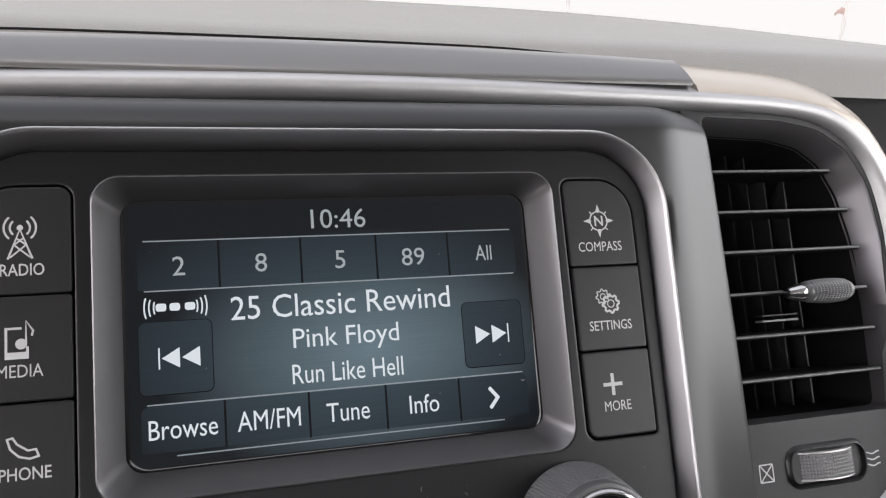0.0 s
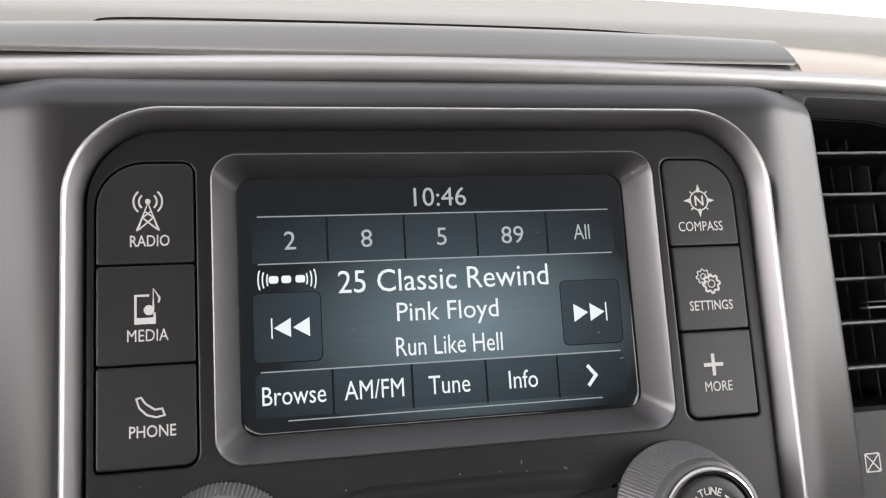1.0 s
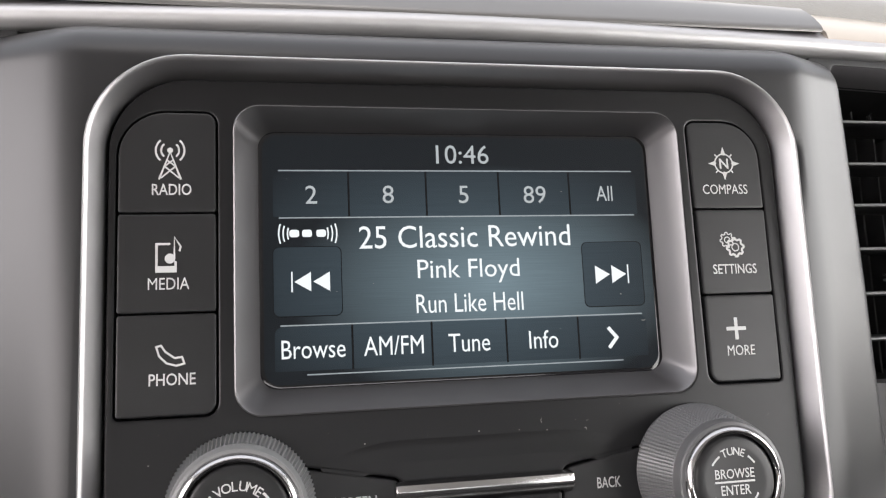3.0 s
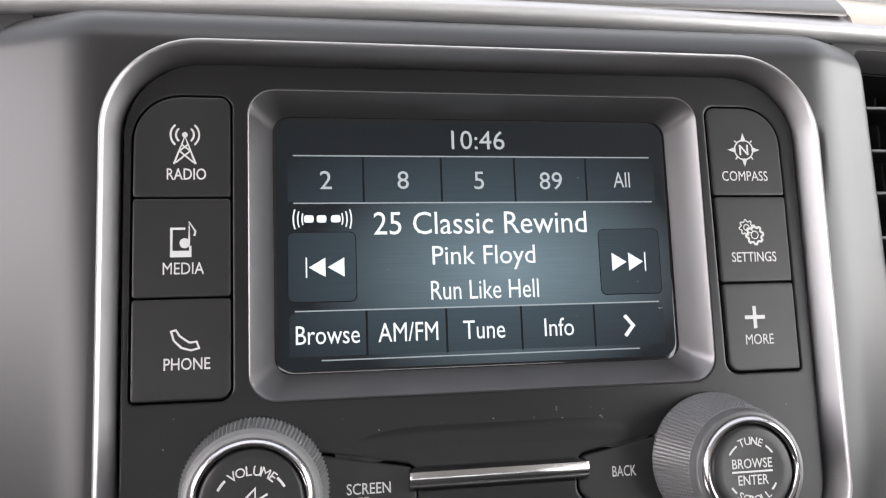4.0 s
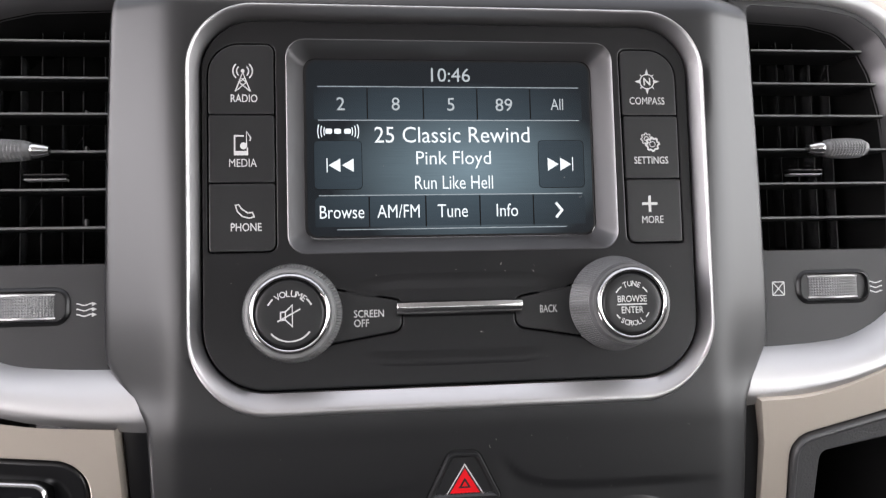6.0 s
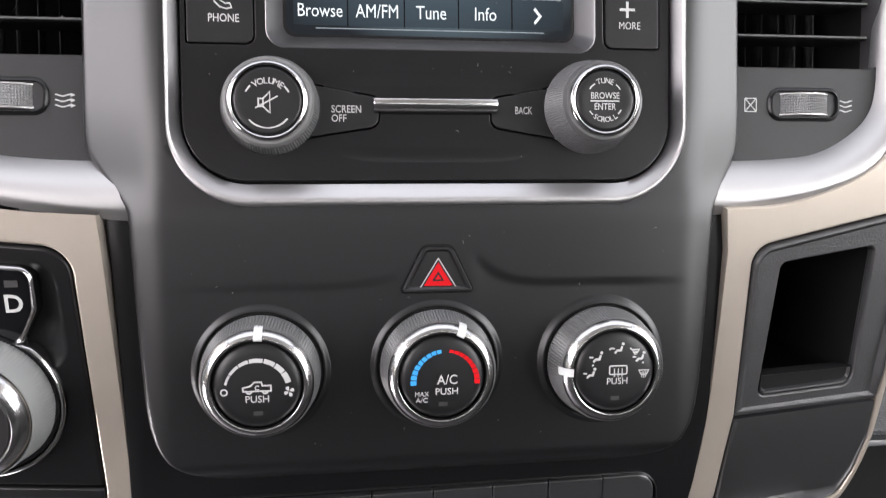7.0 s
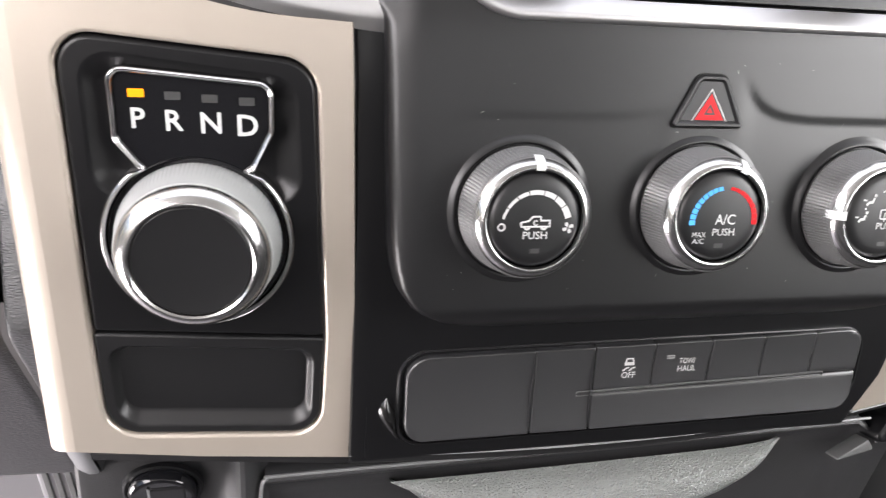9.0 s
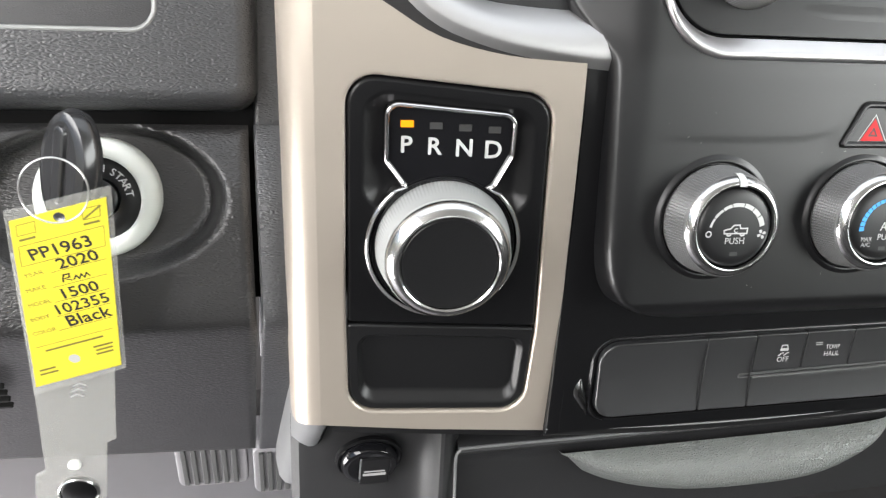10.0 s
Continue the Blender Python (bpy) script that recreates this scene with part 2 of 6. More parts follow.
def circle(cx, cz, r, n=48):
    return [(cx + r * math.cos(2 * math.pi * i / n), cz + r * math.sin(2 * math.pi * i / n)) for i in range(n)]


def inset(pts, d):
    """The outline moved inwards by d."""
    n = len(pts)
    area = sum(pts[i - 1][0] * pts[i][1] - pts[i][0] * pts[i - 1][1] for i in range(n))
    s = 1 if area > 0 else -1
    out = []
    for i in range(n):
        p, a, b = Vector(pts[i]), Vector(pts[i - 1]), Vector(pts[(i + 1) % n])
        u, v = p - a, b - p
        if u.length < 1e-9:
            u = v
        if v.length < 1e-9:
            v = u
        u, v = u.normalized(), v.normalized()
        nu, nv = Vector((-u.y, u.x)) * s, Vector((-v.y, v.x)) * s
        m = (nu + nv) / max(0.35, 1 + nu.dot(nv))
        out.append((p.x + m.x * d, p.y + m.y * d))
    return out


def at(pts, y):
    return [(x, y, z) for x, z in pts]


def slab(bm, pts, y0, y1, b=0.6):
    """A plate with a rounded front edge: front at y0, back at y1."""
    loft(bm, [at(inset(pts, b), y0), at(inset(pts, b * 0.35), y0 + b * 0.25), at(pts, y0 + b), at(pts, y1)], True, True, True)


def fill(bm, loops, rim=0.35):
    """A flat face between an outline and its holes, with a narrow flat rim along each of them."""
    edges = []
    for k, loop in enumerate(loops):
        y = loop[0][1]
        inner = at(inset([(x, z) for x, _, z in loop], rim if k == 0 else -rim), y)
        a, b = [bm.verts.new(p) for p in loop], [bm.verts.new(p) for p in inner]
        for i in range(len(a)):
            j = (i + 1) % len(a)
            bm.faces.new((a[i], a[j], b[j], b[i]))
        edges += [bm.edges.get((b[i], b[(i + 1) % len(b)])) for i in range(len(b))]
    bmesh.ops.triangle_fill(bm, edges=edges, use_beauty=True, use_dissolve=False)


def panel(bm, outer, holes, y, depth, b=0.5):
    """A sheet with holes, rounded edges and thickness."""
    fill(bm, [at(inset(outer, b), y)] + [at(inset(h, -b), y) for h in holes])
    for loop, s in [(outer, 1)] + [(h, -1) for h in holes]:
        loft(bm, [at(inset(loop, s * b), y), at(inset(loop, s * b * 0.35), y + b * 0.25), at(loop, y + b), at(loop, y + depth)])
    bmesh.ops.remove_doubles(bm, verts=bm.verts, dist=1e-4)


def lathe(bm, prof, n=72, c=(0, 0), teeth=None, cap=True, cross=0):
    """A turned body round the axis y; prof is (radius, y) from the front centre backwards; teeth: (first, last, height)."""
    loops = []
    for i, (r, y) in enumerate(prof):
        bump = teeth[2] if teeth and teeth[0] <= i <= teeth[1] else 0
        loops.append([(c[0] + (r + bump * ((k + i * cross) % 2)) * math.cos(2 * math.pi * k / n), y, c[1] + (r + bump * ((k + i * cross) % 2)) * math.sin(2 * math.pi * k / n)) for k in range(n)])
    loft(bm, loops, True, cap, False)


def knurl(bm, prof, n, height, c=(0, 0)):
    """Rows of small pyramids round the axis y, over a turned profile of (radius, y)."""
    rows = [[bm.verts.new((c[0] + r * math.cos(2 * math.pi * k / n), y, c[1] + r * math.sin(2 * math.pi * k / n))) for k in range(n)] for r, y in prof]
    for a, b in zip(rows, rows[1:]):
        for k in range(n):
            j = (k + 1) % n
            quad = (a[k], a[j], b[j], b[k])
            mid = sum((v.co for v in quad), Vector()) / 4
            top = bm.verts.new(mid + Vector((mid.x - c[0], 0, mid.z - c[1])).normalized() * height)
            for i in range(4):
                bm.faces.new((quad[i], quad[(i + 1) % 4], top))


def stroke(bm, pts, w, y=-0.12, closed=False):
    """A flat ribbon along a line."""
    n = len(pts)
    rows = []
    for i in range(n):
        p = Vector(pts[i])
        a = Vector(pts[i - 1]) if i or closed else None
        b = Vector(pts[(i + 1) % n]) if i < n - 1 or closed else None
        u = (p - a).normalized() if a is not None else (b - p).normalized()
        v = (b - p).normalized() if b is not None else u
        nu, nv = Vector((-u.y, u.x)), Vector((-v.y, v.x))
        m = (nu + nv) / max(0.5, 1 + nu.dot(nv)) * (w / 2)
        rows.append((bm.verts.new((p.x - m.x, y, p.y - m.y)), bm.verts.new((p.x + m.x, y, p.y + m.y))))
    for i in range(n if closed else n - 1):
        a, b = rows[i], rows[(i + 1) % n]
        bm.faces.new((a[0], b[0], b[1], a[1]))


def flat(bm, pts, y=-0.12):
    bm.faces.new([bm.verts.new((x, y, z)) for x, z in pts])


def arc(cx, cz, r, a0, a1, n=14):
    return [(cx + r * math.cos(radians(a0 + (a1 - a0) * i / n)), cz + r * math.sin(radians(a0 + (a1 - a0) * i / n))) for i in range(n + 1)]


def write(text, parent, mat, box, y=-0.12, name="lettering", turn=0.0):
    """Lettering fitted into box: (x0, z0, x1, z1), or (xc, z0, None, z1) at its natural width."""
    WRITING.append((parent, mat, name, y, [(text, box, turn)]))


def write_arc(text, parent, mat, c, r, start, step, h, y=-0.12, inside=False):
    """Lettering along an arc; angles in degrees."""
    glyphs = []
    for i, ch in enumerate(text):
        a = start + step * i
        x, z = c[0] + r * math.cos(radians(a)), c[1] + r * math.sin(radians(a))
        glyphs.append((ch, (x, z - h / 2, None, z + h / 2), (a + 90) if inside else (a - 90)))
    WRITING.append((parent, mat, "lettering", y, glyphs))


def finish_writing():
    """Turns all queued lettering into meshes."""
    made = []
    for parent, mat, name, y, glyphs in WRITING:
        row = []
        for text, box, turn in glyphs:
            cu = bpy.data.curves.new("type", "FONT")
            cu.body, cu.resolution_u = text, 3
            cu.offset = 0.016 if name == "handwriting" and mat == INKED else 0.018 if text in "PRND" else 0.007 if mat == WHITE and "M" not in text else 0.0
            row.append(new("type", cu))
        made.append(row)
    deps = bpy.context.evaluated_depsgraph_get()
    for (parent, mat, name, y, glyphs), row in zip(WRITING, made):
        bm = bmesh.new()
        for (text, box, turn), ob in zip(glyphs, row):
            me = bpy.data.meshes.new_from_object(ob.evaluated_get(deps))
            co = np.array([v.co[:] for v in me.vertices])
            (a0, b0), (a1, b1) = co[:, :2].min(0), co[:, :2].max(0)
            x0, z0, x1, z1 = box
            s = (z1 - z0) / (b1 - b0)
            if x1 is None:
                m = Matrix.Translation((x0, y, (z0 + z1) / 2)) @ Matrix.Rotation(radians(-turn), 4, "Y") @ Matrix.Diagonal((s, 1, s, 1))
                m = m @ Matrix.Rotation(radians(90), 4, "X") @ Matrix.Translation((-(a0 + a1) / 2, -(b0 + b1) / 2, 0))
            else:
                m = Matrix.Translation(((x0 + x1) / 2, y, (z0 + z1) / 2)) @ Matrix.Rotation(radians(-turn), 4, "Y")
                m = m @ Matrix.Diagonal(((x1 - x0) / (a1 - a0), 1, s, 1)) @ Matrix.Rotation(radians(90), 4, "X") @ Matrix.Translation((-(a0 + a1) / 2, -(b0 + b1) / 2, 0))
            me.transform(m)
            bm.from_mesh(me)
            bpy.data.meshes.remove(me)
        part(name, bm, mat, parent)
    for row in made:
        for ob in row:
            cu = ob.data
            bpy.data.objects.remove(ob)
            bpy.data.curves.remove(cu)


def smooth(a, b, x):
    t = min(1.0, max(0.0, (x - a) / (b - a)))
    return t * t * (3 - 2 * t)


# ---- the centre stack ----
HALF = ([993.5, 994, 995, 997, 999, 1002, 1005, 1009, 1013, 1020, 1029, 1049, 1071, 1090, 1100, 1105, 1108, 1126, 1130, 1136, 1200, 1260, 1272, 1276, 1278.5],
        [60, 68, 78, 91.5, 99.5, 105, 108.7, 111.6, 113.5, 115.4, 116.7, 117.8, 118.8, 119.4, 119.9, 120.3, 121.4, 132.2, 134.0, 134.8, 134.3, 132.6, 131.8, 130.2, 127.4])


def half_width(x, z):
    """The cover reaches a little further out beside the driver's vent."""
    return float(np.interp(z, *HALF)) + (3.1 * smooth(1106, 1130, z) if x < 0 else 0.0)


def stack_depth(x, z):
    """The stack cover's face: flat round the radio, leaning back below it, rolling off at its rim."""
    hw = half_width(x, z)
    up = smooth(1095, 1116, z)
    y = (200 + 0.1 * (1090 - z)) * (1 - up) + (198.6 - 1.6 * smooth(1112, 1150, z)) * up
    # beyond a soft crease the sides fall away as one flat slope, with a tight rolled edge
    u = max(0.0, abs(x) - 103)
    f = min(1.0, u / 12)
    y += (0.27 + 0.17 * smooth(1092, 1122, z)) * (12 * (f ** 3 - f ** 4 / 2) + max(0.0, u - 12))
    w, d = 2.6, 5.0
    a = max(0.0, 1 - (hw - abs(x)) / w)
    top, low = max(0.0, 1 - (1278.5 - z) / 12.5), max(0.0, 1 - (z - 993.5) / 11)
    b, db = (top, 10) if top > low else (low, 19)
    s = min(1.0, a * a + b * b)
    if s > 0:
        soft = 0.6 * top
        y += (d * a * (1 - b) + db * b) / max(0.2, a * (1 - b) + b) * ((1 - soft) * (1 - math.sqrt(1 - s)) + soft * s)
    # a soft shoulder on both sides of the hazard switch
    ax = abs(x)
    line = 1075.5 + (17 if x > 0 else 7) * math.exp(-max(0.0, ax - 14) / 7.5)
    if ax > 12:
        y += (0.7 if x > 0 else 0.22) * smooth(line + 2.2, line - 2.2, z) * math.exp(-max(0, line - z) / 22) * smooth(12, 22, ax) * smooth(112, 76, ax)
    # a well behind the radio's surround
    r = 31 if z < 1187 else 26
    qx, qz = ax - 103.4 + r, abs(z - 1186.9) - 79.7 + r
    inside = r - math.hypot(max(qx, 0), max(qz, 0)) - min(max(qx, qz), 0)
    y += 18 * smooth(1.6, 3.4, inside)
    return y


def build_stack():
    t = thing("center_stack_cover", pose(0, 0, 0), "charcoal satin plastic centre stack cover with rounded sides", "dashboard panel", kind="structure", o=(0, 205, 994))
    bm = bmesh.new()
    zs = [993.5, 993.7, 994, 994.5, 995.2, 996, 997, 998, 999.2, 1000.5, 1002, 1003.5, 1005, 1006.8, 1008.6, 1010.4] + list(np.linspace(1012, 1104, 105)) + list(np.linspace(1105.5, 1136, 24)) + list(np.linspace(1138, 1262, 63)) + [1263.5, 1265, 1266.5, 1268, 1270, 1272, 1273.5, 1275, 1276.2, 1277.2, 1278, 1278.5]
    rim = [0, 0.1, 0.3, 0.7, 1.2, 1.8, 2.6, 4.1, 5.5, 7, 8.7, 10.5, 12.5, 15, 18, 21.5, 25, 28.5, 32]
    rows = []
    for z in zs:
        lw, hw = half_width(-1, z), half_width(1, z)
        inner = list(np.linspace(-(lw - 32.5), hw - 32.5, 96))
        xs = [-(lw - e) for e in rim] + inner + [hw - e for e in reversed(rim)]
        rows.append([bm.verts.new((x, stack_depth(x, z), z)) for x in xs])
    for a, b in zip(rows, rows[1:]):
        for i in range(len(a) - 1):
            bm.faces.new((a[i], a[i + 1], b[i + 1], b[i]))
    edge = [r[0] for r in rows] + rows[-1][1:-1] + [r[-1] for r in reversed(rows)] + list(reversed(rows[0][1:-1]))
    back = [bm.verts.new((v.co.x, v.co.y + 22, v.co.z)) for v in edge]
    for i in range(len(edge)):
        j = (i + 1) % len(edge)
        bm.faces.new((edge[i], edge[j], back[j], back[i]))
    part("cover", bm, SHELL, t, sharp=60)
    return t


STACK = build_stack()

# black base panel under the stack's lower end
def build_base_panel():
    m = pose(0, 0.2075, 1.105, 11.3)
    t = thing("lower_center_panel", m, "black satin plastic panel behind the climate controls", "dashboard panel", kind="structure", o=(0, 0, -177))
    bm = bmesh.new()
    pts = rpoly([(-129.2, -176, 1), (108.3, -176, 2), (112.1, -168.5, 4), (121.9, -150, 12), (125.6, -130, 10), (127.8, -110, 0), (130.2, -89, 0), (130.2, -18, 0), (128.8, 12, 0), (-130.5, 12, 0), (-128.6, -20, 0), (-128.2, -70, 0), (-128.6, -108, 0), (-128.9, -150, 0)])
    slab(bm, pts, 0, 10, 1.2)
    part("base", bm, BLACK, t)
    # the rolled lip along the bottom
    bm = bmesh.new()
    loft(bm, [[(x, y, z + 0.00038 * (x + 30) ** 2 + 0.8) for y, z in ((3, -174.5), (0.5, -177.5), (1.5, -181), (8, -186), (22, -190), (32, -192))] for x in np.linspace(-129.4, 113, 30)], closed=False)
    part("lip", bm, BUTTON, t)
    # the lip's edge highlight, painted as a thin grey strip
    bm = bmesh.new()
    loft(bm, [[(x, y, z + 0.00038 * (x + 30) ** 2 + 0.8) for y, z in ((1.2, -176.6), (0.3, -176.9), (0.0, -177.3), (0.3, -177.7), (1.2, -178.0))] for x in np.linspace(-129, 112.5, 30)], closed=False)
    part("lip_edge", bm, SIDE, t, "thin edge of the lip with its highlight painted grey")
    # a raised glossy bump beside the switch bank, shaped to catch a highlight
    bm = bmesh.new()
    loops = []
    for f in np.linspace(0, 1, 31):
        a, b = Vector((-114.4, 0, -145)).lerp(Vector((-109, 0, -167)), f), 4.0 * math.sin(math.pi * f)
        mid = a + Vector((-1.6 * math.sin(math.pi * f), 0, 0))
        loops.append([tuple(mid + Vector((b * k, -3.0 * math.sin(math.pi * f) * math.cos(k * 1.5) + 0.4, -0.35 * b * k))) for k in np.linspace(-1, 1, 17)])
    loft(bm, loops, closed=False)
    part("glossy_bump", bm, BUMP_GLOSS, t, sharp=70)
    return t


build_base_panel()

# ---- the radio ----
FR = pose(0, 0.2, 0)
RADIO = thing("car_radio", FR, "black touchscreen car radio in a satin silver surround", "car radio", o=(0, 0, 1118))
RING_OUT = rrect(-103.4, 1107.2, 103.4, 1266.6, (31, 31, 26, 26), 14)
PLATE = rrect(-99.0, 1116.6, 99.0, 1262.2, (25, 25, 21.6, 21.6), 14)


def between(a, b, f):
    return [(p[0] * (1 - f) + q[0] * f, p[1] * (1 - f) + q[1] * f) for p, q in zip(a, b)]


def build_radio():
    t = RADIO
    bm = bmesh.new()
    loops = []
    for f, ys, yb in ((0, 3, 2), (0.04, -4.6, -1.4), (0.10, -6.0, -2.8), (0.2, -6.5, -3.5), (0.32, -6.3, -3.5), (0.42, -5.4, -3.1), (0.7, -2.6, -1.4), (0.97, 1.0, 0.4), (0.99, 5, 5)):
        loop = []
        for x, z in between(RING_OUT, PLATE, f):
            w = smooth(1146, 1114, z)
            loop.append((x, ys * (1 - w) + yb * w, z))
        loops.append(loop)
    loft(bm, loops)
    part("surround", bm, SURROUND, t, "satin silver surround", sharp=50)
    opening = rrect(-65.8, 1169.6, 66.2, 1254.2, 7, 8)
    left = rpoly([(-96.1, 1170.2, 1.5), (-70.1, 1170.2, 3.6), (-70.1, 1252.2, 3.6), (-96.1, 1252.2, 15)], 8)
    right = rpoly([(70.0, 1171.2, 3.6), (93.9, 1171.2, 1.5), (93.4, 1251.8, 19), (69.2, 1251.8, 3)], 8)
    off = rpoly([(-52, 1156.2, 0.5), (-52, 1133.8, 0.5), (-22.0, 1138.6, 4.5), (-22.6, 1150.9, 3)], 6)
    back = [(-x, z) for x, z in off]
    bm = bmesh.new()
    panel(bm, inset(PLATE, 0.9), [opening, left, right, off, back], 0, 5, 0.5)
    part("faceplate", bm, BLACK, t)
    bm = bmesh.new()
    panel(bm, inset(PLATE, 0.2), [inset(opening, -1.0)], 5.2, 3, 0.2)
    part("backing", bm, DEEP, t)
    # soft ridge above and below the slot
    for z, h, s in ((1158.4, 0.28, 1), (1127.5, 0.28, -1)):
        bm = bmesh.new()
        rows = []
        for x in np.linspace(-44, 44, 40):
            f = smooth(44, 26, abs(x))
            bend = 2.2 * smooth(22, 44, abs(x)) * s
            rows.append([(x, 0.06 - h * f * k, z + dz - bend) for dz, k in ((-5 * s, 0), (-2.4 * s, 0.35), (-0.6 * s, 0.85), (0.6 * s, 1), (1.8 * s, 0.7), (3.0 * s, 0))])
        loft(bm, rows, closed=False)
        part("ridge", bm, BLACK, t)
    # sloping screen frame
    def deep(x, z):
        """Scales the sunken display about one camera position, to fit that view."""
        return (-46 + (x + 46) * 1.026, 1181 + (z - 1181) * 1.026)

    scr = [deep(*p) for p in rrect(-59.3, 1176.1, 57.3, 1247.6, 4.6, 8)]
    bm = bmesh.new()
    loft(bm, [at(inset(opening, -0.4), 0.15), at(inset(opening, 0.1), -0.1), at(between(opening, scr, 0.04), 0.1), at(between(opening, scr, 0.09), 0.5), at(between(opening, scr, 0.16), 1.2), at(between(opening, scr, 0.95), 8.8), at(scr, 10.0)])
    part("screen_frame", bm, BEVEL, t, "satin grey bevelled frame", sharp=45)
    bm = bmesh.new()
    slab(bm, inset(scr, -0.6), 9.3, 11, 0.2)
    disp = part("display", bm, GLOSS, t, "lit display showing the radio station screen")
    y = 9.2

    def pad(pts, mat, dy=0.0, name="screen_area"):
        b = bmesh.new()
        flat(b, [deep(*p) for p in pts], y - dy)
        return part(name, b, mat, disp)

    pad(rrect(-58.4, 1177.0, 56.4, 1246.8, 4.2), UI_BACK, 0.0)
    cut = (-55.8, -34.5, -12.1, 9.7, 31.6, 53.4)
    for i in range(5):
        rr = (0.4, 0.4, 0.4, 2.2 if i == 0 else 0.4) if i < 4 else (0.4, 0.4, 2.2, 0.4)
        pad(rrect(cut[i] + 0.25, 1223.3, cut[i + 1] - 0.25, 1236.4, rr), UI_KEY, 0.05, "screen_key")
        pad(rrect(cut[i] + 0.25, 1180.6, cut[i + 1] - 0.25, 1192.7, rr), UI_KEY, 0.05, "screen_key")
        if i:
            for z0, z1 in ((1223.2, 1236.4), (1180.4, 1192.8)):
                pad([(cut[i] - 0.3, z0), (cut[i] + 0.3, z0), (cut[i] + 0.3, z1), (cut[i] - 0.3, z1)], UI_GAP, 0.08, "screen_gap")
    for z, x0, x1, w in ((1236.55, -54, 52, 0.36), (1223.0, -54, 52, 0.36), (1193.0, -54, 52, 0.36), (1179.5, -47, 45, 0.34)):
        pad([(x0, z - w / 2), (x1, z - w / 2), (x1, z + w / 2), (x0, z + w / 2)], UI_LINE, 0.1, "screen_rule")
    for x0, x1 in ((-55.9, -36.9), (34.2, 53.4)):
        pad(rrect(x0, 1195.3, x1, 1214.9, 1.8), UI_GAP, 0.04, "screen_key")
        pad(rrect(x0 + 0.25, 1195.6, x1 - 0.25, 1214.7, 1.6), UI_KEY, 0.06, "screen_key")
    w = y - 0.14
    for text, box in (("10:46", (-0.8, 1238.7, None, 1244.3)), ("2", (-45.0, 1227.0, None, 1232.2)), ("8", (-23.2, 1227.0, None, 1232.2)), ("5", (-1.0, 1226.9, None, 1232.1)),
                      ("89", (20.7, 1226.8, None, 1232.0)), ("All", (40.2, 1227.4, 45.4, 1232.0)), ("25 Classic Rewind", (-31.9, 1213.9, 30.9, 1220.4)), ("Pink Floyd", (-15.5, 1203.4, 14.7, 1210.5)),
                      ("Run Like Hell", (-16.2, 1195.2, 15.3, 1200.6)), ("Browse", (-53.8, 1183.9, -36.5, 1189.0)), ("AM/FM", (-31.4, 1183.9, -14.6, 1189.2)), ("Tune", (-7.4, 1183.9, 4.7, 1189.1)), ("Info", (16.4, 1183.9, 25.2, 1189.1))):
        (x0, z0), (x1, z1) = deep(*box[:2]), deep(box[2] or 0, box[3])
        box = (x0, z0, x1 if box[2] is not None else None, z1)
        write(text, disp, UI_SOFT if text in ("10:46", "2", "8", "5", "89", "All") else UI_TEXT, box, w)
    b = bmesh.new()
    stroke(b, [deep(*p) for p in ((40.9, 1189.2), (43.4, 1186.2), (40.9, 1183.2))], 1.1, w)
    part("arrow_symbol", b, UI_TEXT, disp)
    for s, cx in ((1, -45.9), (-1, 43.7)):
        b = bmesh.new()
        for x in (-1.0, 4.2):
            flat(b, [deep(*p) for p in ((cx + s * (x - 3.2), 1205), (cx + s * (x + 1.4), 1207.7), (cx + s * (x + 1.4), 1202.3))], w)
        flat(b, [deep(*p) for p in ((cx - s * 5.0, 1202.2), (cx - s * 4.6, 1202.2), (cx - s * 4.6, 1207.8), (cx - s * 5.0, 1207.8))], w)
        part("skip_symbol", b, UI_TEXT, disp)
    # broadcaster mark, drawn as a plain shape
    for x in (-49.9, -46.4, -42.5):
        b = bmesh.new()
        flat(b, [deep(*p) for p in rrect(x - 1.3, 1217.5, x + 1.4, 1219.6, 0.7)], w)
        part("mark_block", b, UI_TEXT, disp)
    for side in (-1, 1):
        for r, a in ((5.6, 17), (6.8, 19), (8.0, 20)):
            b = bmesh.new()
            stroke(b, [deep(*p) for p in arc(-46.1, 1218.5, r, -a if side > 0 else 180 - a, a if side > 0 else 180 + a, 8)], 0.42, w - 0.01)
            part("mark_arc", b, UI_TEXT, disp)

    # push buttons
    def button(name, pts, label=""):
        b = bmesh.new()
        slab(b, pts, -0.35, 4.5, 0.45)
        return part(name, b, BUTTON, t, label)

    L0, L1, R1 = -95.6, -70.6, 93.3
    bt = [button("button", rpoly([(L0, 1224.1, 0.9), (L1, 1224.1, 0.9), (L1, 1251.7, 3), (L0, 1251.7, 14.5)], 8), "black button marked radio"),
          button("button", rrect(L0, 1197.4, L1, 1223.7, 0.9), "black button marked media"),
          button("button", rrect(L0, 1170.7, L1, 1197.0, (1, 3.2, 0.9, 0.9)), "black button marked phone"),
          button("button", rpoly([(70.0, 1224.1, 0.9), (R1, 1224.1, 0.9), (R1 - 0.3, 1251.3, 18.5), (69.7, 1251.3, 2.5)], 8), "black button marked compass"),
          button("button", rrect(70.3, 1197.9, R1 + 0.1, 1223.7, 0.9), "black button marked settings"),
          button("button", rrect(70.6, 1171.7, R1 + 0.2, 1197.5, (3.2, 1, 0.9, 0.9)), "black button marked more")]
    q = -0.5
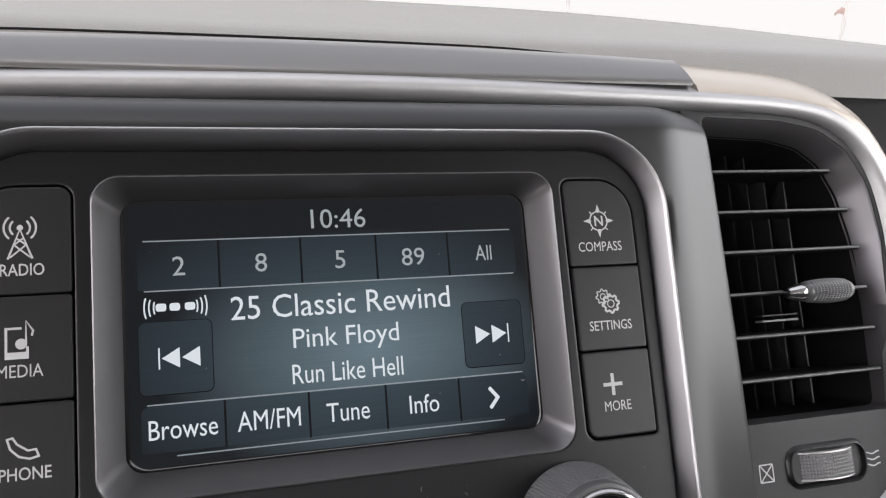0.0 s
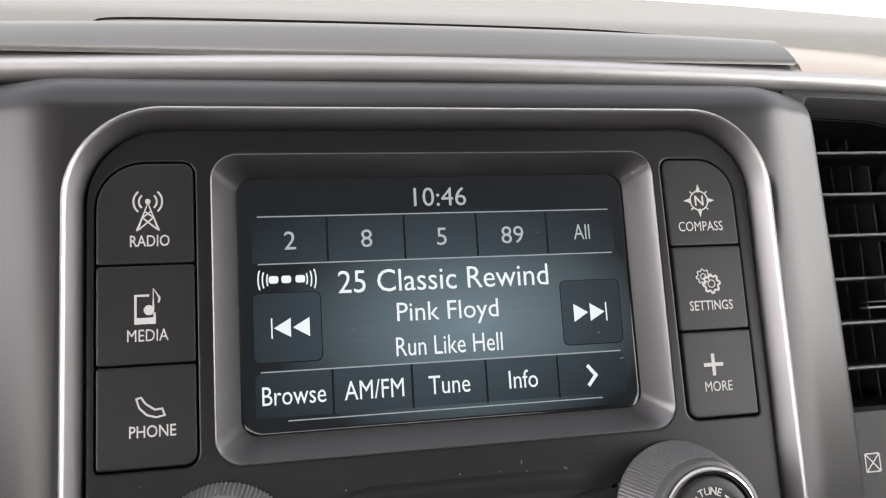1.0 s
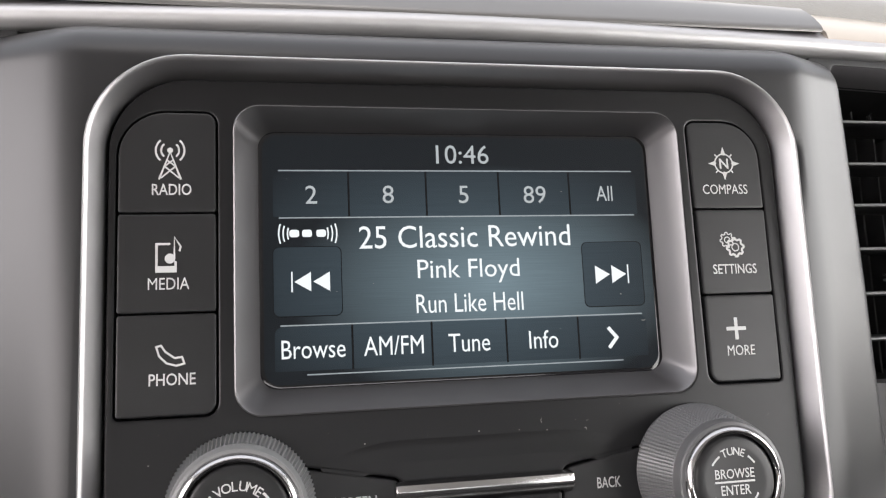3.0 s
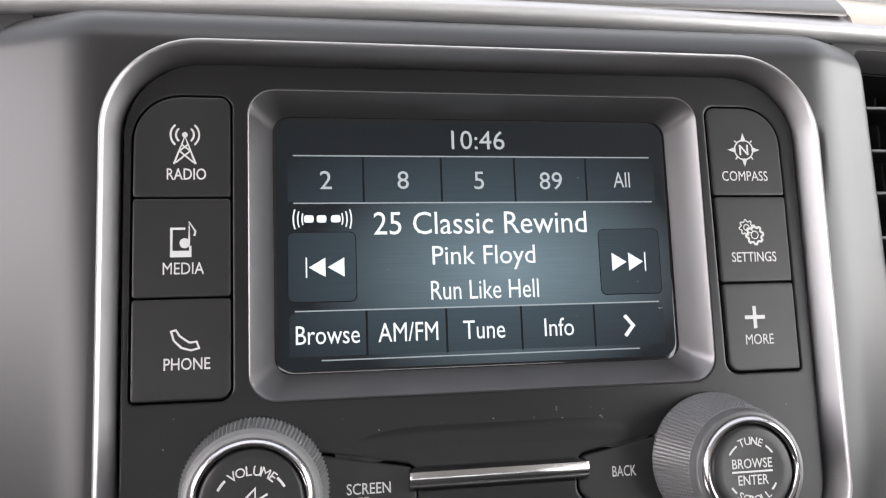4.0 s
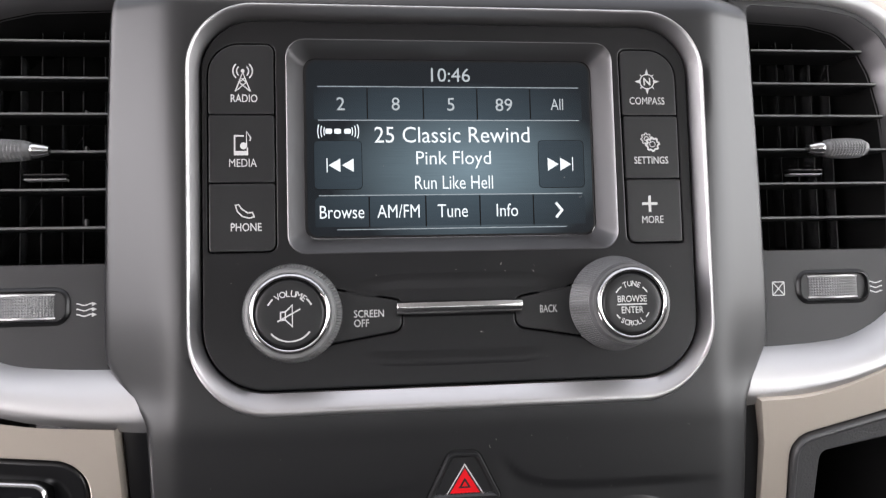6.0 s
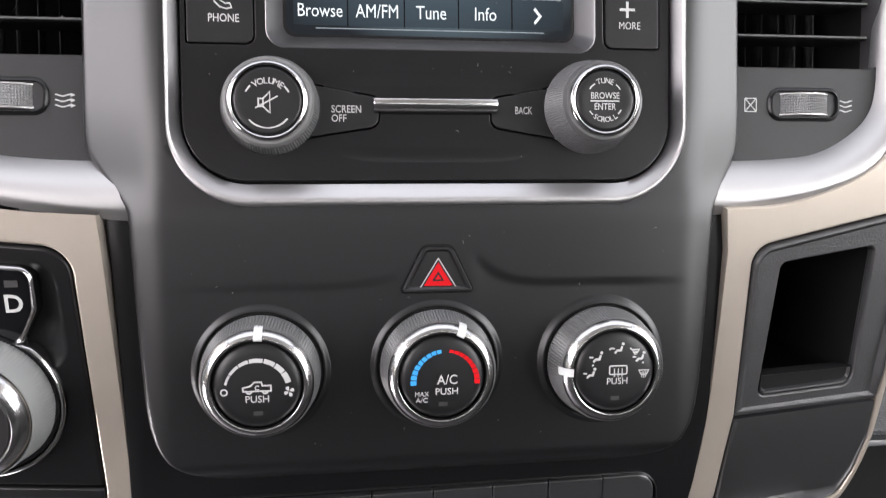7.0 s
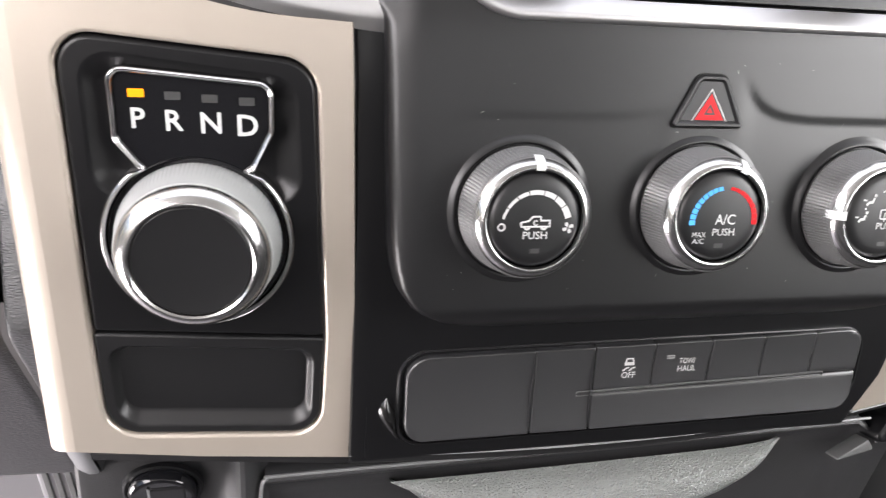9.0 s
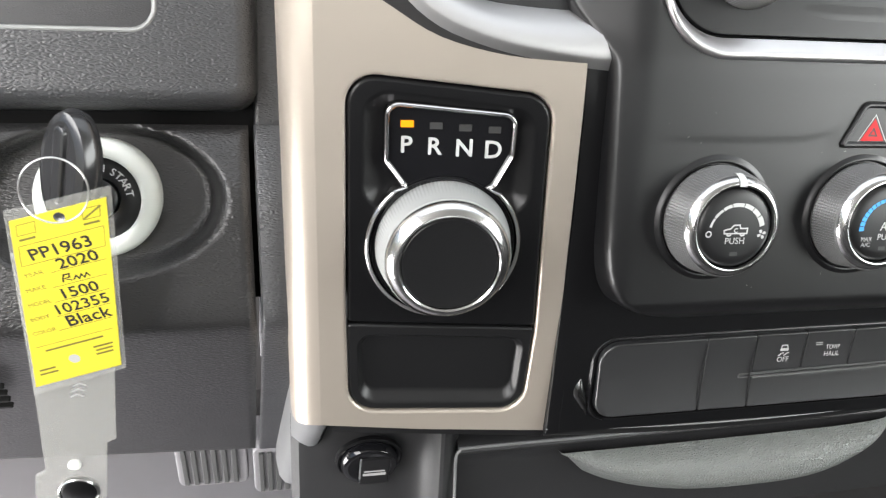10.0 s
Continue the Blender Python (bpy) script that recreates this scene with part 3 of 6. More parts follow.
    for k, (text, box) in enumerate((("RADIO", (-87.0, 1228.8, -76.9, 1231.9)), ("MEDIA", (-87.8, 1203.5, -77.4, 1206.6)), ("PHONE", (-87.4, 1178.6, -75.8, 1181.7)),
                                     ("COMPASS", (73.2, 1228.6, 88.2, 1231.6)), ("SETTINGS", (74.2, 1203.9, 88.7, 1206.9)), ("MORE", (76.5, 1179.4, 85.5, 1182.4)))):
        write(text, bt[k], WHITE, box, q)
    b = bmesh.new()  # mast
    x, z = -82.4, 1233.1
    stroke(b, [(x - 2.8, z), (x, z + 7.6), (x + 2.8, z)], 0.55, q)
    stroke(b, [(x - 2.3, z + 0.4), (x + 1.4, z + 3.6), (x - 0.9, z + 5.4)], 0.4, q - 0.01)
    stroke(b, [(x + 2.3, z + 0.4), (x - 1.4, z + 3.6), (x + 0.9, z + 5.4)], 0.4, q - 0.02)
    flat(b, circle(x, z + 8.0, 0.75, 12), q - 0.03)
    for r in (2.3, 3.7):
        stroke(b, arc(x, z + 8.0, r, -48, 48, 8), 0.5, q)
        stroke(b, arc(x, z + 8.0, r, 132, 228, 8), 0.5, q)
    part("symbol", b, WHITE, bt[0])
    b = bmesh.new()  # player and note
    stroke(b, [(-82.2, 1215.6), (-85.7, 1215.6), (-85.7, 1208.3), (-80.9, 1208.3), (-80.9, 1211.0)], 0.6, q)
    flat(b, [(-85.7, 1208.3), (-80.9, 1208.3), (-80.9, 1209.7), (-85.7, 1209.7)], q - 0.01)
    stroke(b, [(-81.2, 1211.8), (-81.2, 1217.4), (-79.6, 1214.9), (-79.9, 1213.6)], 0.5, q - 0.02)
    flat(b, circle(-82.3, 1211.7, 1.35, 14), q - 0.03)
    part("symbol", b, WHITE, bt[1])
    b = bmesh.new()  # handset
    stroke(b, [(-85.6, 1188.6), (-84.9, 1186.2), (-83.0, 1184.3), (-80.6, 1183.6), (-78.6, 1184.1), (-79.2, 1185.8), (-81.0, 1185.6), (-83.4, 1187.3), (-84.4, 1188.9)], 0.5, q, closed=True)
    part("symbol", b, WHITE, bt[2])
    b = bmesh.new()  # compass rose
    cx, cz = 81.0, 1238.2
    stroke(b, circle(cx, cz, 3.0, 24), 0.42, q, closed=True)
    for a in range(4):
        u, v = math.cos(a * math.pi / 2), math.sin(a * math.pi / 2)
        flat(b, [(cx + 5.3 * u, cz + 5.3 * v), (cx + 3.1 * u - 0.75 * v, cz + 3.1 * v + 0.75 * u), (cx + 2.5 * u, cz + 2.5 * v), (cx + 3.1 * u + 0.75 * v, cz + 3.1 * v - 0.75 * u)], q - 0.02)
        e, f = math.cos((a + 0.5) * math.pi / 2), math.sin((a + 0.5) * math.pi / 2)
        stroke(b, [(cx + 3.2 * e, cz + 3.2 * f), (cx + 4.1 * e, cz + 4.1 * f)], 0.4, q - 0.03)
    part("symbol", b, WHITE, bt[3])
    write("N", bt[3], WHITE, (cx, cz - 1.6, None, cz + 1.6), q - 0.03)
    b = bmesh.new()  # two gears
    for gx, gz, gr, w2 in ((79.7, 1214.3, 1.8, 0.35), (82.2, 1212.0, 2.3, 0.65)):
        pts = []
        for i in range(32):
            r = gr + (0.55 if i % 4 in (0, 1) else 0)
            pts.append((gx + r * math.cos(i * math.pi / 16), gz + r * math.sin(i * math.pi / 16)))
        stroke(b, pts, w2, q - 0.02 * (gr - 1.5), closed=True)
        stroke(b, circle(gx, gz, gr * 0.5, 14), 0.3, q - 0.03, closed=True)
    part("symbol", b, WHITE, bt[4])
    b = bmesh.new()  # plus
    flat(b, [(79.4, 1184.1), (80.5, 1184.1), (80.5, 1190.7), (79.4, 1190.7)], q)
    flat(b, [(76.7, 1186.85), (83.2, 1186.85), (83.2, 1187.95), (76.7, 1187.95)], q - 0.02)
    part("symbol", b, WHITE, bt[5])
    so = button("button", rpoly([(-51.5, 1155.6, 0.4), (-51.5, 1134.4, 0.4), (-22.5, 1139.1, 4.2), (-23.1, 1150.4, 2.8)], 6), "wedge button that turns the screen off")
    bk = button("button", rpoly([(51.5, 1155.6, 0.4), (51.5, 1134.4, 0.4), (22.5, 1139.1, 4.2), (23.1, 1150.4, 2.8)], 6), "wedge back button")
    write("SCREEN", so, WHITE, (-41.2, 1144.3, -29.6, 1147.2), q)
    write("OFF", so, WHITE, (-41.2, 1140.7, -35.4, 1143.6), q)
    write("BACK", bk, WHITE, (32.5, 1144.3, 39.6, 1147.3), q)
    # slot trim
    bm = bmesh.new()
    sec = [(0.0, 2.7), (-1.8, 2.7), (-3.8, 2.2), (-4.4, 1.0), (-4.0, -0.3), (-2.6, -1.5), (-1.4, -2.2), (0.0, -2.7)]
    loft(bm, [[(x, yy * k, 1147 + zz * k * 1.15) for yy, zz in sec] for x, k in ((-24.9, 0.7), (-24.7, 0.95), (-24.2, 1), (24.2, 1), (24.7, 0.95), (24.9, 0.7))], closed=False, cap0=True, cap1=True)
    part("slot_trim", bm, CHROME, t, "chrome slot bar")

    # turning knobs
    def knob(name, c, front, base, ring, grip, label, knurled=False):
        b = bmesh.new()
        neck = ring + 1.4
        if knurled:
            lathe(b, [(ring - 0.4, front + 1.4), (ring + 0.3, front + 1.0), (neck - 0.3, front + 1.2), (neck, front + 1.8), (neck + 0.5, front + 4.6)], 96, c, cap=False)
            knurl(b, [(neck + 0.5 + (base - neck - 0.5) * f, (front + 4.6) * (1 - f) - 0.6 * f) for f in np.linspace(0, 1, 14)], 112, 0.42, c)
            lathe(b, [(base, -0.6), (base, 1.5)], 96, c, cap=False)
        else:
            lathe(b, [(ring - 0.4, front + 1.4), (ring + 0.3, front + 1.0), (neck - 0.3, front + 1.2), (neck + 0.1, front + 1.8), (neck + 0.7, front + 4.4), (neck + 1.0, front + 4.6), (base, -0.6), (base, 1.5)], 208, c, teeth=(5, 7, -0.55), cap=False)
        k = part(name, b, grip, t, label, sharp=12 if knurled else 25)
        b = bmesh.new()
        lathe(b, [(ring - 2.0, front + 1.8), (ring - 1.9, front + 0.3), (ring - 1.6, front - 0.1), (ring - 1.1, front - 0.25), (ring - 0.5, front), (ring, front + 0.7), (ring + 0.1, front + 1.6)], 96, c, cap=False)
        part("chrome_ring", b, CHROME_DARK, k, "chrome ring")
        b = bmesh.new()
        lathe(b, [(0.01, front + 0.6), (ring * 0.6, front + 0.55), (ring - 3.4, front + 0.3), (ring - 2.6, front + 0.6), (ring - 2.1, front + 1.4), (ring - 2.05, front + 2.5)], 72, c)
        part("cap", b, BUTTON, k)
        return k

    v = knob("volume_knob", (-64.6, 1146.7), -14, 19.2, 15.0, RIB, "ribbed grey volume knob with a chrome ring")
    q = -14 + 0.42
    cx, cz = -64.6, 1145.5
    write_arc("VOLUME", v, WHITE, (cx, cz), 8.6, 121, -13.6, 2.3, q)
    b = bmesh.new()
    for a0, a1 in ((151, 133), (47, 29), (221, 323)):
        stroke(b, arc(cx, cz, 9.0, a0, a1, 12), 0.6, q)
    stroke(b, [(cx - 3.3, cz - 1.0), (cx - 3.3, cz + 1.9), (cx - 1.6, cz + 1.9), (cx + 0.9, cz + 4.4), (cx + 0.9, cz - 3.4), (cx - 1.6, cz - 1.0)], 0.55, q, closed=True)
    stroke(b, [(cx - 1.6, cz - 1.0), (cx - 1.6, cz + 1.9)], 0.45, q - 0.01)
    stroke(b, [(cx - 4.5, cz - 1.6), (cx + 3.8, cz + 2.9)], 0.5, q - 0.02)
    part("symbol", b, WHITE, v)
    u = knob("tune_knob", (63.5, 1147.2), -20.5, 18.9, 13.9, KNURL, "knurled dark tuning knob with a chrome ring", True)
    q = -20.5 + 0.42
    cx, cz = 63.3, 1147.2
    write_arc("TUNE", u, WHITE, (cx, cz), 7.5, 110, -14.2, 2.0, q)
    write_arc("SCROLL", u, WHITE, (cx, cz), 7.4, 239, 12.8, 2.0, q, inside=True)
    write("BROWSE", u, WHITE, (cx - 5.6, cz + 0.5, cx + 5.8, cz + 3.0), q)
    write("ENTER", u, WHITE, (cx - 4.2, cz - 3.7, cx + 4.4, cz - 1.2), q)
    b = bmesh.new()
    flat(b, [(cx - 5.8, cz - 0.6), (cx + 5.8, cz - 0.6), (cx + 5.8, cz - 0.1), (cx - 5.8, cz - 0.1)], q)
    for a0, a1 in ((146, 122), (54, 34), (214, 229), (315, 331)):
        stroke(b, arc(cx, cz, 7.4, a0, a1, 5), 0.5, q)
    part("symbol", b, WHITE, u)


build_radio()

# ---- hazard switch and climate knobs ----
FC = pose(0, 0.2048, 1.0415, 5.71)


def build_hazard():
    t = thing("hazard_switch", FC, "black triangular hazard light switch with a red triangle", "switch", o=(0, 0, 31))
    pts = rpoly([(-14.8, 31.4, 1.2), (15.0, 31.4, 1.2), (5.8, 50.2, 4), (-5.6, 50.2, 4)], 6)
    bm = bmesh.new()
    slab(bm, inset(pts, -0.7), -0.15, 3, 0.1)
    part("gap", bm, DEEP, t)
    bm = bmesh.new()
    loft(bm, [at(pts, 2), at(pts, -1.0), at(inset(pts, 0.5), -1.8), at(inset(pts, 1.3), -1.8), at(inset(pts, 2.2), -0.9)], True, False, True)
    part("button", bm, BUTTON, t)
    bm = bmesh.new()
    tri = [(-6.2, 33.6), (7.0, 33.6), (0.4, 44.4)]
    loft(bm, [at(inset(tri, 0.4), -1.02), at(inset(tri, 2.3), -1.02)])
    part("triangle", bm, RED, t, "red triangle outline")
    bm = bmesh.new()
    flat(bm, inset(tri, 3.0), -1.0)
    part("triangle", bm, RED, t)
    bm = bmesh.new()
    stroke(bm, [(-6.9, 33.3), (0.4, 45.2), (7.7, 33.3)], 0.4, -1.04)
    part("outline", bm, WHITE, t)


build_hazard()


def climate_knob(cx, cz, pointer, label):
    """A knurled dial in a flared collar, with a chrome ring, a push cap and a pale pointer."""
    t = thing("climate_knob", FC @ pose(cx * MM, 0, cz * MM), label, "knob", group="climate knobs")
    bm = bmesh.new()
    lathe(bm, [(24.0, 6), (24.0, 0.2), (24.2, -0.7), (24.6, -1.2), (25.2, -1.3), (25.9, -1.0), (26.6, -0.4), (27.4, 0.1), (28.4, 0.5)], 96, cap=False)
    part("collar", bm, SHELL, t, sharp=70)
    bm = bmesh.new()
    lathe(bm, [(20.4, -14.6), (21.2, -14.4), (21.5, -13.6)], 96, cap=False)
    knurl(bm, [(21.5 + 1.7 * f, -13.6 + 12.6 * f) for f in np.linspace(0, 1, 11)], 116, 0.55)
    lathe(bm, [(23.2, -1.0), (23.2, 5)], 96, cap=False)
    part("grip", bm, GRIP_DARK, t, sharp=12)
    bm = bmesh.new()
    lathe(bm, [(17.1, -14.5), (17.2, -16.8), (17.5, -17.4), (18.0, -17.6), (18.7, -17.4), (19.5, -16.9), (20.3, -16.0), (20.9, -15.0), (21.2, -14.2), (20.9, -13.6)], 96, cap=False)
    part("chrome_ring", bm, CHROME, t, "chrome ring")
    bm = bmesh.new()
    lathe(bm, [(0.01, -17.4), (12, -17.3), (14.4, -17.0), (15.8, -16.4), (16.7, -15.4), (16.9, -13.5)], 72)
    cap = part("cap", bm, BUTTON, t)
    bm = bmesh.new()
    rot = Matrix.Rotation(-radians(pointer), 4, "Y")
    loft(bm, [[(rr, yy, ww) for ww in (-1.6, 1.6)] for rr, yy in ((17.1, -17.5), (17.6, -17.95), (18.7, -17.75), (19.6, -17.2), (20.5, -16.2), (21.2, -15.0), (21.9, -13.4), (21.9, -11.4), (20.9, -11.2))], closed=False)
    bm.transform(rot)
    part("pointer", bm, PALE, t, "pale pointer")
    bm = bmesh.new()
    flat(bm, rrect(-1.6, -11.6, 1.9, -9.9, 0.2), -17.5)
    part("indicator", bm, DIM, cap)
    return cap


Q = -17.55


def build_climate():
    c = climate_knob(-70.4, 0.3, 88, "fan speed dial with a chrome ring and white markings")
    steps = (167, 147, 124, 104, 78, 56, 36, 14)
    for i in range(7):
        bm = bmesh.new()
        stroke(bm, arc(0.0, -2.2, 12.0, steps[i] - 0.9, steps[i + 1] + 0.9, 6), 0.9 + 0.22 * i, Q)
        part("scale_mark", bm, WHITE, c)
    bm = bmesh.new()
    stroke(bm, circle(-12.2, -2.2, 1.15, 16), 0.5, Q, closed=True)
    # a pickup truck seen from its side
    stroke(bm, [(x - 0.35, z - 1.4) for x, z in ((-4.8, -0.7), (-5.0, 0.7), (-2.2, 1.3), (-0.7, 2.8), (1.9, 2.8), (2.3, 1.4), (5.4, 1.4), (5.4, -0.7))], 0.6, Q, closed=True)
    stroke(bm, arc(-3.05, -2.1, 0.9, 175, 365, 10), 0.75, Q - 0.02)
    stroke(bm, arc(2.95, -2.1, 0.9, 175, 365, 10), 0.75, Q - 0.02)
    stroke(bm, arc(0.05, -0.8, 0.8, 40, 320, 8), 0.4, Q - 0.02)
    for k in range(4):
        a = math.pi / 2 * k + 0.45
        blade = [(0.25, 0.0), (0.9, -0.55), (1.7, -0.75), (2.05, -0.2), (1.9, 0.5), (1.2, 0.65), (0.6, 0.35)]
        flat(bm, [(11.8 + u * math.cos(a) - v * math.sin(a), -2.6 + u * math.sin(a) + v * math.cos(a)) for u, v in blade], Q - 0.01 * k)
    part("symbol", bm, WHITE, c)
    write("PUSH", c, WHITE, (-4.4, -6.5, 4.3, -3.8), Q)
    c = climate_knob(0.1, 0.9, 67, "temperature dial with blue and red scales")
    for i in range(9):
        bm = bmesh.new()
        stroke(bm, arc(1.05, -2.05, 12.5, 184 - i * 9.8, 184 - i * 9.8 - 8.3, 3), 2.3 - 0.1 * i, Q)
        part("scale_mark", bm, BLUE, c)
        bm = bmesh.new()
        stroke(bm, arc(1.05, -2.05, 12.5, 83 - i * 9.8, 83 - i * 9.8 - 8.6, 3), 1.2 + 0.12 * i, Q)
        part("scale_mark", bm, RED, c)
    write("A/C", c, WHITE, (-2.3, -2.9, 5.7, 0.9), Q)
    write("PUSH", c, WHITE, (-2.8, -7.0, 6.0, -4.3), Q)
    write("MAX", c, WHITE, (-10.8, -7.5, -5.4, -5.6), Q)
    write("A/C", c, WHITE, (-10.6, -9.9, -5.9, -8.0), Q)
    c = climate_knob(69.9, 0.3, 179, "air direction dial with white mode symbols")
    bm = bmesh.new()
    for x, z, s in ((-11.0, -0.6, 0.9), (-8.5, 5.9, 0.95), (0.3, 9.3, 0.95), (9.3, 5.6, 0.9)):
        stroke(bm, [(x - 0.8 * s, z - 1.6 * s), (x + 0.2 * s, z - 0.4 * s), (x + 1.8 * s, z - 0.4 * s), (x + 2.4 * s, z + 1.4 * s)], 0.9, Q)
        stroke(bm, [(x - 2.6 * s, z + 0.6 * s), (x - 0.9 * s, z + 0.4 * s)], 0.6, Q - 0.02)
        flat(bm, circle(x + 2.7 * s, z + 2.4 * s, 0.65, 10), Q - 0.03)
    for x, z, s in ((11.9, -0.8, 1.0), (8.2, 8.2, 0.7)):
        stroke(bm, [(x - 2 * s, z + 1.3 * s), (x + 2 * s, z + 1.3 * s), (x + 1.2 * s, z - 0.4 * s), (x - 1.2 * s, z - 0.4 * s)], 0.45, Q, closed=True)
        for k in (-0.8, 0, 0.8):
            stroke(bm, [(x + k * s, z - 1.8 * s), (x + k * s * 0.8, z + 0.7 * s)], 0.32, Q - 0.02)
    stroke(bm, rrect(-2.4, -0.9, 4.8, 2.6, 0.6, 3), 0.55, Q, closed=True)
    for k in (-0.4, 1.2, 2.8):
        stroke(bm, [(k, -2.0), (k, 1.5)], 0.42, Q - 0.02)
    for x, z in ((-9.4, 3.1), (-2.5, 9.6), (6.1, 9.5), (11.4, 3.6)):
        flat(bm, circle(x, z, 0.42, 8), Q)
    part("symbol", bm, WHITE, c)
    write("PUSH", c, WHITE, (-3.4, -5.0, 5.2, -2.3), Q)


build_climate()

# ---- switch bank ----
FS = pose(0, 0.23, 0.98, 8.53)


def build_switches():
    t = thing("switch_bank", FS, "row of black dashboard switches and blank covers", "switch panel", o=(0, 0, -38))
    bm = bmesh.new()
    out = rpoly([(-108.6, -39.6, 9), (105.8, -38.2, 17), (105.6, 2.4, 10), (20, 1.9, 0), (-108.2, 0.9, 11)], 8)
    loft(bm, [at(inset(out, -2.4), 3.6), at(inset(out, -1.4), 1.9), at(inset(out, -0.8), 1.7), at(inset(out, -0.1), 2.6), at(inset(out, 0.1), 7)], True, False, True)
    part("frame", bm, BLACK, t)

    def rise(x, z):
        return (-1.9 + 0.0145 * (x + 107) + 0.00006 * max(0.0, x) ** 2) * smooth(-30, 2, z)

    def hollow(z):
        return 1.3 * (1 - ((z + 18) / 20) ** 2)

    def switch(pts, label=""):
        """A switch face, hollowed slightly from top to bottom with the whole row."""
        b = bmesh.new()
        mid = (min(z for _, z in pts) + max(z for _, z in pts)) / 2
        face = inset(pts, 0.6)
        loops = [at(pts, 5), at(pts, 0.0), at(inset(pts, 0.2), -0.5)] + [[(x, -0.8, mid + (z - mid) * f) for x, z in face] for f in (1, 0.8, 0.6, 0.4, 0.2, 0)]
        loft(b, [[(x, y + hollow(z), z + rise(x, z)) for x, y, z in loop] for loop in loops])
        bmesh.ops.remove_doubles(b, verts=b.verts, dist=0.01)
        return part("switch", b, SWITCH, t, label)

    switch(rpoly([(-107.2, -38.2, 8), (-53.6, -38.0, 1), (-53.0, 1.9, 1), (-107.0, 1.9, 10)], 8), "blank cover")
    switch(rrect(-53.1, -37.9, -26.7, 1.9, 1.0), "blank cover")
    cut = (-26.3, 1.0, 27.9, 53.9, 79.6, 104.8)
    sw = []
    for i in range(5):
        z0 = -20.2 + 0.55 * i
        if i < 4:
            sw.append(switch(rrect(cut[i] + 0.1, z0, cut[i + 1] - 0.1, 1.9, 1.0), ("traction control switch", "tow haul switch", "blank cover", "blank cover")[i]))
        else:
            sw.append(switch(rpoly([(cut[i] + 0.1, z0, 1), (104.6, z0, 1), (104.6, 1.9, 9), (cut[i] + 0.1, 1.9, 1)], 8), "blank cover"))
    switch(rpoly([(-26.2, -37.9, 1), (104.6, -36.8, 16), (104.6, -18.4, 1), (-26.2, -21.2, 1)], 8), "long blank flap")
    bm = bmesh.new()
    a, b2 = Vector((-33.6, -20.9)), Vector((87.6, -18.2))
    pts = rpoly([(a.x, a.y - 1.3, 1.0), (b2.x, b2.y - 1.3, 1.0), (b2.x, b2.y + 1.3, 1.0), (a.x, a.y + 1.3, 1.0)], 5)
    loft(bm, [at(pts, 2.5), at(pts, 0.5), at(inset(pts, 0.2), 0.1), at(inset(pts, 0.45), 0.1), at(inset(pts, 0.65), 0.6), at(inset(pts, 0.7), 1.6)], True, False, True)
    part("hinge_bar", bm, GRIP_DARK, t)
    q = -0.15
    write("OFF", sw[0], WHITE, (-13.6, -14.2, -7.2, -11.4), q)
    bm = bmesh.new()
    stroke(bm, [(-12.3, -6.9), (-11.8, -5.2), (-9.1, -5.2), (-8.6, -6.9)], 0.55, q)
    flat(bm, rrect(-12.7, -8.3, -8.2, -6.8, 0.4), q - 0.02)
    for x in (-12.0, -9.0):
        stroke(bm, [(x - 1.5, -10.7), (x - 0.6, -10.4), (x - 0.2, -9.8), (x + 0.5, -9.5), (x + 1.5, -9.3)], 0.6, q - 0.03)
    part("symbol", bm, WHITE, sw[0])
    write("TOW/", sw[1], WHITE, (13.0, -8.8, 20.6, -6.2), q)
    write("HAUL", sw[1], WHITE, (12.6, -12.5, 21.2, -9.8), q)
    bm = bmesh.new()
    flat(bm, rrect(6.8, -6.2, 10.6, -5.6, 0.2), q)
    flat(bm, rrect(6.8, -5.2, 10.6, -4.6, 0.2), q)
    part("indicator", bm, GRIP_PALE, sw[1])


build_switches()
# ---- trim, vents and side panels ----


def spline(pts, n=5):
    """A smooth line through points."""
    p = [Vector(v) for v in pts]
    p = [2 * p[0] - p[1]] + p + [2 * p[-1] - p[-2]]
    out = []
    for i in range(1, len(p) - 2):
        for k in range(n):
            t = k / n
            a, b, c, d = p[i - 1:i + 3]
            out.append(0.5 * ((2 * b) + (c - a) * t + (2 * a - 5 * b + 4 * c - d) * t * t + (3 * b - a - 3 * c + d) * t ** 3))
    return out + [p[-2]]


TRIM_IN = [(120, 214, 1126.5), (139, 216, 1128), (158, 217, 1129.5), (173.5, 217, 1131.5), (187, 217, 1138), (197.5, 217, 1147.5), (202, 216, 1160), (203.5, 214, 1185), (207.5, 215, 1215), (208.4, 215, 1235),
           (204.3, 215, 1256), (193.5, 214, 1270.4), (174, 213.5, 1277.6), (133, 213, 1279.6), (60, 213, 1280.6), (0, 213, 1281.2)]
TRIM_OUT = [(115, 205, 1106.3), (130, 204.3, 1107), (150, 203.8, 1109.5), (170, 203.4, 1113.5), (190, 203.4, 1121), (204, 204, 1133), (211, 206, 1150), (213.5, 208, 1180), (215, 210, 1215), (214.5, 211, 1240),
            (209.4, 212, 1262), (197.3, 212, 1277), (174.8, 212, 1283.6), (133, 211.5, 1285.9), (60, 211, 1287.8), (0, 211, 1288.5)]
BEIGE_OUT = [(224, 214, 1128), (229, 216, 1150), (231, 218, 1180), (233, 221, 1215), (232, 224, 1247), (226.5, 227, 1270.5), (214.5, 228, 1286.6), (186, 228, 1299), (131, 228, 1303.4)]


def mirrored(pts):
    return pts + [(-x, y, z) for x, y, z in reversed(pts[:-1])]


